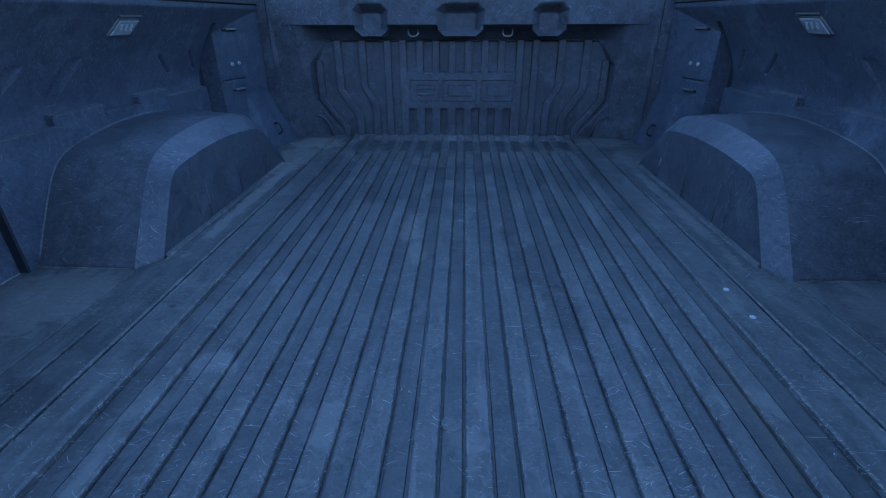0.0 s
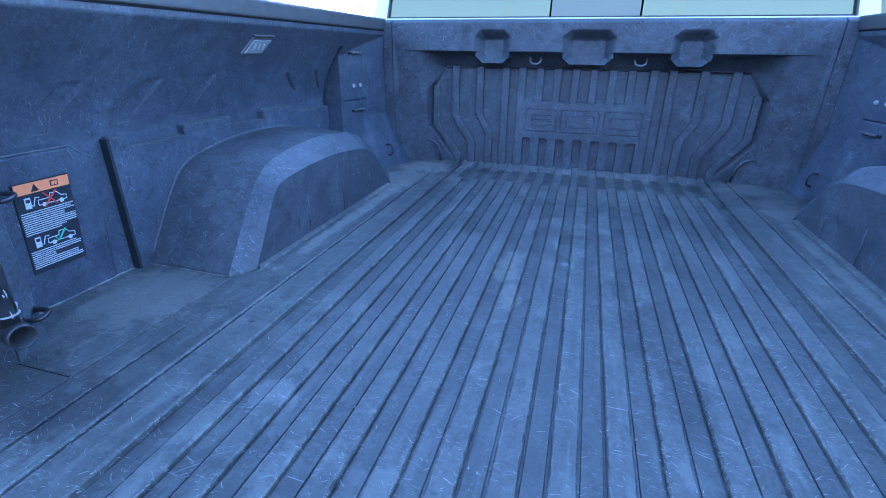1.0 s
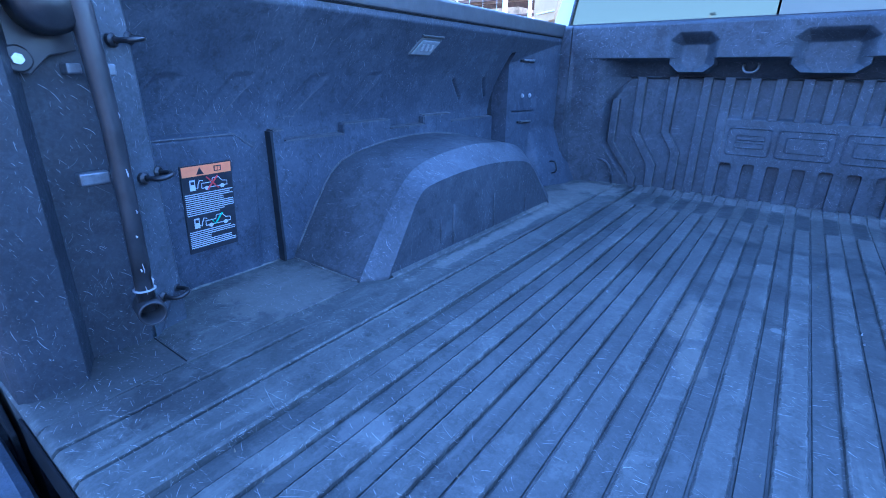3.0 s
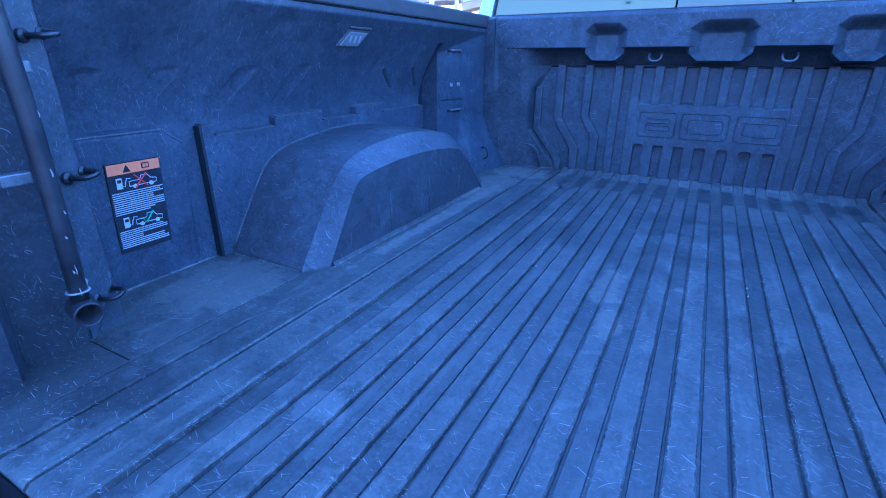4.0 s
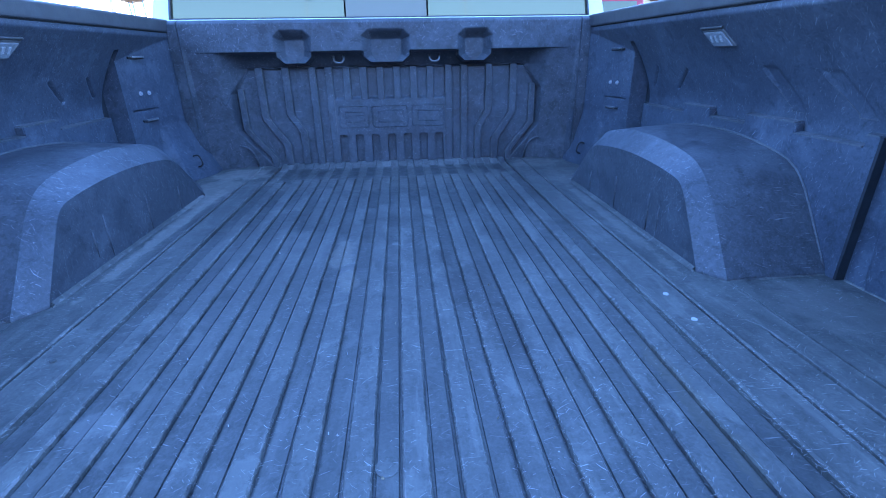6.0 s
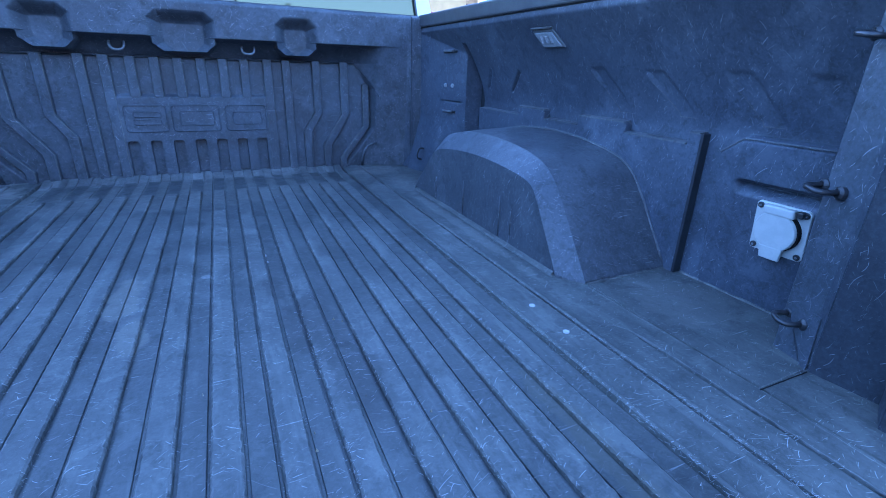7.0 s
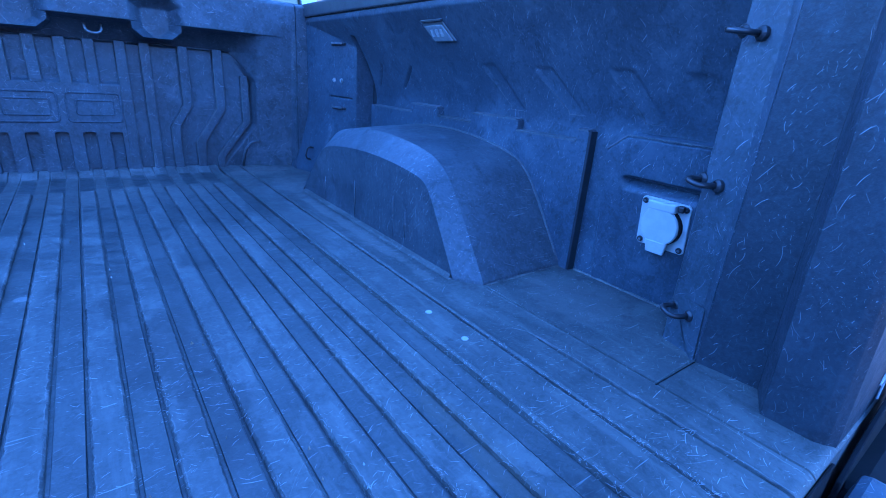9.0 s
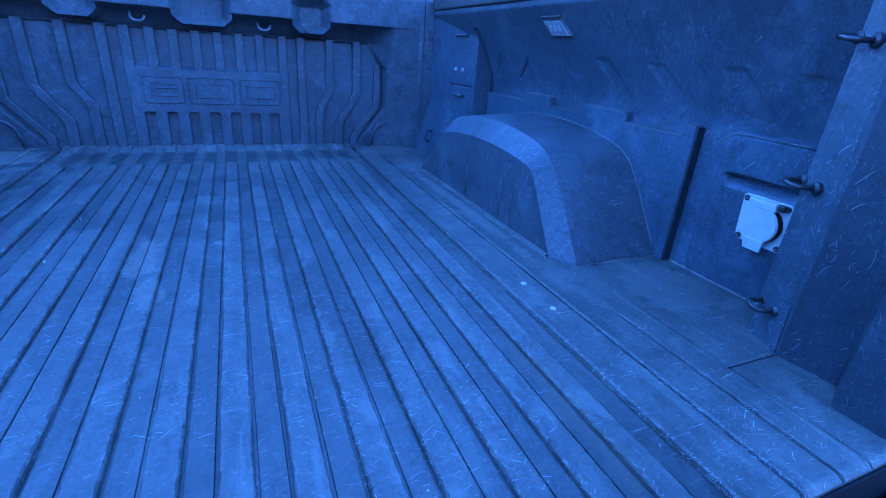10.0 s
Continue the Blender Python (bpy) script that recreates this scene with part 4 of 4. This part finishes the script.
# ---------------------------------------------------------------- warning label on the left wall
label = thing("warning_label", "orange, black and white fuelling warning sticker on the side wall", "label", at=(-0.8475, 0.808, 0.152))
label.rotation_euler, label.scale = (0, radians(6.5), 0), (1, 0.92, 0.88)


def flat(y0, y1, z0, z1, d, th=0.0006):
    return box(d, d + th, y0, y1, z0, z1)


part("backing", flat(-0.050, 0.048, -0.094, 0.088, -0.004, 0.005), m_labelback, label)
part("orange_band", flat(-0.048, 0.046, 0.066, 0.086, 0.0012), m_orange, label, "orange warning band")
tri = [(-0.022, 0.069), (-0.008, 0.069), (-0.015, 0.083)]
part("triangle_mark", prism(tri, "x", 0.0019, 0.0024), m_labelback, label)
part("book_mark", flat(0.012, 0.026, 0.071, 0.082, 0.0019), m_labelback, label)
part("book_page", flat(0.014, 0.0185, 0.073, 0.080, 0.0026), m_orange, label)
part("book_page", flat(0.0195, 0.024, 0.073, 0.080, 0.0026), m_orange, label)


def pump_picture(z, mark):
    part("pump_mark", flat(-0.036, -0.026, z - 0.011, z + 0.010, 0.0012), m_print, label)
    part("pump_window", flat(-0.0342, -0.0278, z + 0.001, z + 0.007, 0.0019), m_labelback, label)
    part("hose_mark", tube([(0.0015, -0.026, z - 0.006), (0.0015, -0.022, z - 0.008), (0.0015, -0.0205, z), (0.0015, -0.017, z + 0.008), (0.0015, -0.011, z + 0.006)], 0.0009, 6), m_print, label)
    truck = [(-0.014, -0.009), (0.036, -0.009), (0.036, -0.001), (0.026, 0.001), (0.020, 0.009), (0.008, 0.009), (0.006, 0.001), (-0.014, 0.001), (-0.014, -0.009)]
    part("truck_outline", tube([(0.0015, a, z + b) for a, b in truck], 0.0008, 6), m_print, label)
    for a in (-0.004, 0.026):
        part("wheel_mark", disc((0.0012, a, z - 0.010), (1, 0, 0), 0.0042, 0.0008, 14), m_print, label)
    if mark == "cross":
        for d in (-1, 1):
            part("cross_mark", tube([(0.0024, -0.004, z - 0.013 * d), (0.0024, 0.018, z + 0.013 * d)], 0.0014, 6), m_red, label)
    else:
        part("tick_mark", tube([(0.0024, -0.001, z), (0.0024, 0.004, z - 0.009), (0.0024, 0.020, z + 0.012)], 0.0014, 6), m_green, label)


pump_picture(0.049, "cross")
pump_picture(-0.030, "tick")
rl = random.Random(4)
for k in range(11):
    z = 0.030 - k * 0.0042
    part("text_bar", flat(-0.047, 0.046 - rl.choice((0, 0, 0.006, 0.02, 0.03)), z - 0.0008, z + 0.0008, 0.0012), m_print, label)
for k in range(9):
    z = -0.048 - k * 0.0042
    part("text_bar", flat(-0.047, 0.044 - rl.choice((0, 0, 0.008, 0.03, 0.05)), z - 0.0008, z + 0.0008, 0.0012), m_print, label)

# ---------------------------------------------------------------- grab pole at the left corner post
pole = thing("grab_pole", "black steel assist pole clamped to the corner post", "grab pole", at=(-0.70, 0.63, 0.04))
PI = Matrix.Translation((0.70, -0.63, -0.04))


def pole_part(name, bm, material, label="", smooth=False):
    bm.transform(PI)
    return part(name, bm, material, pole, label, smooth)


pole_part("tube", tube([(-0.699, 0.6255, 0.070), (-0.699, 0.6305, 0.20), (-0.698, 0.6328, 0.32), (-0.697, 0.6293, 0.44), (-0.696, 0.6240, 0.56)], [0.0112, 0.0112, 0.0115, 0.0122, 0.0128], 24), m_tube, "", True)
axis, reach = Vector((0.046, -0.009, -0.002)).normalized(), Vector((-0.724, 0.632, 0.072))
side = axis.cross(Vector((0, 0, 1))).normalized()
rings, bm = [], bmesh.new()
for d, r in ((0.0, 0.012), (0.009, 0.0175), (0.041, 0.0178), (0.046, 0.0172), (0.047, 0.0155), (0.046, 0.0142), (0.018, 0.0138)):
    rings.append([bm.verts.new(reach + axis * d + r * (math.cos(q * math.pi / 14) * side + math.sin(q * math.pi / 14) * Vector((0, 0, 1)))) for q in range(28)])
for a, b in zip(rings, rings[1:]):
    for q in range(28):
        bm.faces.new((a[q], a[(q + 1) % 28], b[(q + 1) % 28], b[q]))
bm.faces.new(rings[0])
bm.faces.new(rings[-1])
pole_part("foot", bm, m_tube, "open round foot of the pole", True)
pole_part("foot_ring", tube([(-0.698, 0.6262, 0.1000), (-0.698, 0.6262, 0.1012)], 0.0141, 24), m_bright)
rc = random.Random(12)
for k in range(9):
    z, a = rc.uniform(0.10, 0.33), rc.uniform(-0.9, 0.9)
    yc = 0.626 + 0.004 * (z - 0.07) / 0.13
    c = Vector((-0.698 + 0.0127 * math.cos(a), min(yc, 0.631) + 0.0127 * math.sin(a), z))
    r, h = rc.uniform(0.0006, 0.0014), rc.uniform(0.0015, 0.007)
    bm = tube([c + Vector((0, 0, -h)), c + Vector((0, 0.0006, -h * 0.3)), c + Vector((0, -0.0004, h))], [r * 0.4, r, r * 0.5], 6)
    pole_part("paint_chip", bm, m_plug)
pole_part("clamp", box(-0.742, -0.7165, 0.6080, 0.6230, 0.3725, 0.3845, 0.002), m_steel)
pole_part("clamp", box(-0.742, -0.7165, 0.6480, 0.6585, 0.3705, 0.3845, 0.002), m_steel)
pole_part("lever", box(-0.722, -0.706, 0.590, 0.622, 0.246, 0.261, 0.002), m_steel)
pole_part("pivot_plate", prism([(0.555, 0.40), (0.562, 0.375), (0.580, 0.372), (0.60, 0.392), (0.628, 0.398), (0.628, 0.47), (0.58, 0.47)], "x", -0.742, -0.736, 0.001), m_tube)
pole_part("pivot_bolt", disc((-0.736, 0.570, 0.388), (1, 0, 0), 0.0145, 0.005, 24, None, 0.002), m_tube)
pole_part("pivot_bolt", disc((-0.731, 0.570, 0.388), (1, 0, 0), 0.006, 0.004, 6), m_zinc)
pole_part("knob", tube([(-0.735, 0.602, 0.445), (-0.70, 0.602, 0.445), (-0.69, 0.602, 0.445)], [0.032, 0.032, 0.026], 28), m_black, "", True)

# ---------------------------------------------------------------- plugs and disc in the floor
for x, y in ((-0.496, 0.842), (-0.496, 0.931), (0.504, 0.843), (0.504, 0.932)):
    ob = part("floor_plug", disc((x, y, -0.001), (0, 0, 1), 0.0050, 0.003, 18, None, 0.001), m_plug if x > 0 else m_floor)
    tagged(ob, "small round plastic plug in the bed floor", "plug", "floor plugs")
ob = part("floor_disc", disc((0.003, 0.600, -0.006), (0, 0, 1), 0.0135, 0.0018, 28, None, 0.0006), m_floor)
tagged(ob, "round moulded cap set in a floor groove", "cap")

# ---------------------------------------------------------------- crumbs and grit on the floor
def grit(name, material, count, seed, size):
    rg = random.Random(seed)
    bm = bmesh.new()
    for k in range(count):
        q = rg.random()
        if q < 0.35:
            x, y = rg.choice((-1, 1)) * rg.uniform(0.56, 0.60), rg.uniform(1.0, 1.9)
        elif q < 0.55:
            x, y = rg.uniform(0.46, 0.66) * rg.choice((-1, 1)), rg.uniform(1.85, 2.10)
        else:
            x, y = rg.uniform(-0.62, 0.62), rg.uniform(0.5, 1.9)
        r = rg.uniform(0.4, 1.0) * size
        a = rg.uniform(0, math.pi)
        f = rg.uniform(1.0, 3.0)
        z = 0.0002 if abs(x) > 0.456 or y > 1.93 else 0.0003
        pts = [(math.cos(a + t) * r * (f if t in (0, math.pi) else 1), math.sin(a + t) * r) for t in (0, 1.3, 2.2, math.pi, 4.1, 5.3)]
        lo = [bm.verts.new((x + p, y + q2, z - 0.004)) for p, q2 in pts]
        top = bm.verts.new((x, y, z + r * 0.35))
        for i2 in range(6):
            bm.faces.new((lo[i2], lo[(i2 + 1) % 6], top))
    return part(name, bm, material)


def loose_fibres(seed):
    """Short pale fibres that stand loose along the worn lips of the floor grooves."""
    rg = random.Random(seed)
    verts, faces = [], []
    lines = [(0.4645, 1.0), (0.5345, 1.0), (0.5265, 0.5), (0.4560, 0.7)] + [(RIB_FIRST + RIB_PITCH * k, 0.55) for k in range(2, 7)]
    for s in (-1, 1):
        for x, share in lines:
            for k in range(int((300 if s > 0 else 110) * share)):
                px, py, a = CX + s * x + rg.gauss(0.0006, 0.0022), 0.475 + 0.95 * rg.random() ** 1.5, rg.gauss(math.pi / 2, 0.9)
                run, turn, r = rg.uniform(0.0018, 0.0065), rg.uniform(-60, 60), rg.uniform(0.00010, 0.00024)
                ring = None
                for q in range(4):
                    z = 0.0006 + rg.uniform(0.0, 0.0009)
                    n = len(verts)
                    verts += [(px - r * math.sin(a), py + r * math.cos(a), z), (px + r * math.sin(a), py - r * math.cos(a), z), (px, py, z + 1.6 * r)]
                    if ring is not None:
                        faces += [(ring + e, ring + (e + 1) % 3, n + (e + 1) % 3, n + e) for e in range(3)]
                    ring = n
                    px, py, a = px + run / 3 * math.cos(a), py + run / 3 * math.sin(a), a + turn * run / 3
    me = bpy.data.meshes.new("loose_fibres")
    me.from_pydata(verts, [], faces)
    me.update()
    return finish(new("loose_fibres", me), m_fibre)


tagged(loose_fibres(17), "pale loose glass fibres along the worn floor grooves", "fibres", kind="stuff")
tagged(grit("crumbs", m_plug, 170, 3, 0.0011), "scattered pale crumbs and chips on the bed floor", "debris", kind="stuff")
tagged(grit("grit", m_tan, 170, 8, 0.0012), "scattered tan grit and plant bits on the bed floor", "debris", kind="stuff")
t = thing("paint_scratch", "thin white scratch in the paint of the corner post", "scratch", at=(0.748, 0.465, 0.072))
part("stroke", tube([(0.0, -0.0002, 0.0), (0.012, -0.0004, 0.012), (0.022, -0.0004, 0.006), (0.028, -0.0002, -0.028)], 0.0012, 6), m_plug, t)

# ---------------------------------------------------------------- surroundings
ground = part("ground", box(-600, 600, -600, 600, -1.0, -0.85), m_asphalt)
tagged(ground, "grey asphalt car park", "ground", kind="structure")
GZ = -0.85

def column(x, y, r, h):
    return tube([(x, y, GZ), (x, y, GZ + h)], r, 12)


# lumber shed ahead on the driver's side
shed = thing("lumber_shed", "open steel shed with stacked lumber behind white columns", "shed", at=(-16, 26, GZ))


def under(parent, name, bm, material, smooth=False):
    bm.transform(Matrix.Translation(-parent.location))
    return part(name, bm, material, parent, "", smooth)


under(shed, "back_wall", box(-24, -13.2, 30.0, 30.3, GZ + 4.9, GZ + 8.0, 0.01), m_rack)
under(shed, "roof", box(-25, -12.6, 24.0, 30.3, GZ + 8.0, GZ + 8.4, 0.02), m_rack)
for x, r in ((-22.0, 0.10), (-18.2, 0.05), (-16.65, 0.05), (-13.6, 0.13), (-12.15, 0.09)):
    under(shed, "column", column(x, 24.0, r, 8.0), m_fence, True)
rb = random.Random(9)
for lv in range(4):
    z = GZ + 4.3 + lv * 0.9
    under(shed, "shelf_beam", box(-23.8, -12.6, 25.4, 25.6, z - 0.14, z, 0.01), m_rack)
    x = -23.6
    while x < -13.4:
        w = rb.uniform(0.9, 2.2)
        h = rb.uniform(0.18, 0.6)
        under(shed, "lumber_stack", box(x, min(x + w, -12.7), 25.5, 27.5, z, z + h, 0.01), m_lumber)
        x += w + rb.uniform(0.05, 0.5)
for k in range(10):
    under(shed, "rail_post", column(-21.5 + k * 0.85, 23.6, 0.012, 5.3), m_galv)
# beige cabinet on legs with a rail
cabin = thing("pay_station", "beige metal booth on thin legs by the shed", "booth", at=(-9.3, 19.5, GZ))
under(cabin, "housing", prism([(-9.42, 2.28), (-8.62, 2.40), (-8.50, 2.75), (-8.50, 3.9), (-9.50, 3.9), (-9.50, 2.6)], "y", 19.2, 20.0, 0.03), m_beige)
under(cabin, "hand_rail", tube([(-9.36, 19.15, 2.62), (-8.60, 19.15, 2.72)], 0.03, 8), m_fence)
for x in (-9.33, -9.2, -8.85):
    under(cabin, "leg", column(x, 19.6, 0.03, 3.3), m_galv)

# beige wall, racks and a red van ahead on the passenger side
side_shop = thing("garden_shop", "beige shop wall with brown lumber racks and white columns", "building", at=(14, 27, GZ))
under(side_shop, "wall", box(8, 13.3, 26.5, 27.0, GZ, GZ + 8.0, 0.02), m_beige)
under(side_shop, "rack_back", box(13.3, 24, 29.5, 29.8, GZ, GZ + 8.0, 0.02), m_rack)
under(side_shop, "roof", box(8, 24, 26.3, 29.8, GZ + 8.0, GZ + 8.4, 0.02), m_rack)
for x in (14.4, 18.4, 21.5):
    under(side_shop, "column", column(x, 26.6, 0.24, 8.0), m_fence, True)
for lv in range(4):
    z = GZ + 3.2 + lv * 0.75
    under(side_shop, "shelf_beam", box(13.4, 24, 26.9, 27.1, z - 0.14, z, 0.01), m_rack)
    x = 13.5
    while x < 23:
        w = rb.uniform(0.9, 2.2)
        under(side_shop, "lumber_stack", box(x, x + w, 27.0, 28.6, z, z + rb.uniform(0.15, 0.5), 0.01), m_lumber)
        x += w + rb.uniform(0.05, 0.5)
van = thing("parked_van", "red parked van with dark windows", "van", at=(4.65, 13.4, GZ))
vp = [(-2.3, 0.40), (2.3, 0.40), (2.35, 1.1), (1.5, 1.3), (0.9, 2.36), (-2.0, 2.44), (-2.25, 1.4)]
bm = prism([(13.4 + a, GZ + b) for a, b in vp], "x", 3.75, 5.55, 0.07, 3)
under(van, "body", bm, m_redpaint)
for a, b in ((-1.75, -0.70), (-0.60, 0.40)):
    under(van, "window", prism([(13.4 + a, GZ + 1.40), (13.4 + b, GZ + 1.40), (13.4 + b, GZ + 2.0), (13.4 + a, GZ + 2.0)], "x", 3.735, 3.76), m_glass)
under(van, "rear_window", prism([(11.16, GZ + 1.45), (11.40, GZ + 2.26), (11.33, GZ + 2.28), (11.09, GZ + 1.47)], "x", 3.95, 5.35, 0.01), m_glass)
for y in (-1.5, 1.4):
    for x in (-0.90, 0.68):
        part("wheel", disc((x, y, 0.34), (1, 0, 0), 0.34, 0.22, 24, None, 0.03), m_dark, van)

# unseen dark walls added to cut low sky light behind and left
ob = part("light_block_wall", box(-90, 90, -14.6, -14.0, GZ, GZ + 6.0, 0.02), m_lightblock)
tagged(ob, "long dark unseen wall added to cut sky light from behind", "wall", kind="structure")
ob = part("light_block_wall", box(-13.6, -13.0, -13.9, 1.0, GZ, GZ + 4.8, 0.02), m_lightblock)
tagged(ob, "dark unseen wall added to cut sky light from the left", "wall", kind="structure")
# car-park lamps behind the truck, mirrored in the rear window
for x, y, h in ((-4.35, -20.0, 12.1), (3.6, -20.0, 12.1)):
    t = thing("street_lamp", "tall car-park lamp with a flat head", "street lamp", "car-park lamps", at=(x, y, GZ))
    part("pole", tube([(0, 0, 0), (0, 0, h)], [0.06, 0.022], 12), m_galv, t, smooth=True)
    part("head", box(-0.03, 0.20, -0.10, 0.10, h - 0.02, h + 0.03, 0.01), m_dark, t)
    part("base", disc((0, 0, 0), (0, 0, 1), 0.28, 0.6, 20, None, 0.03), m_beige, t)
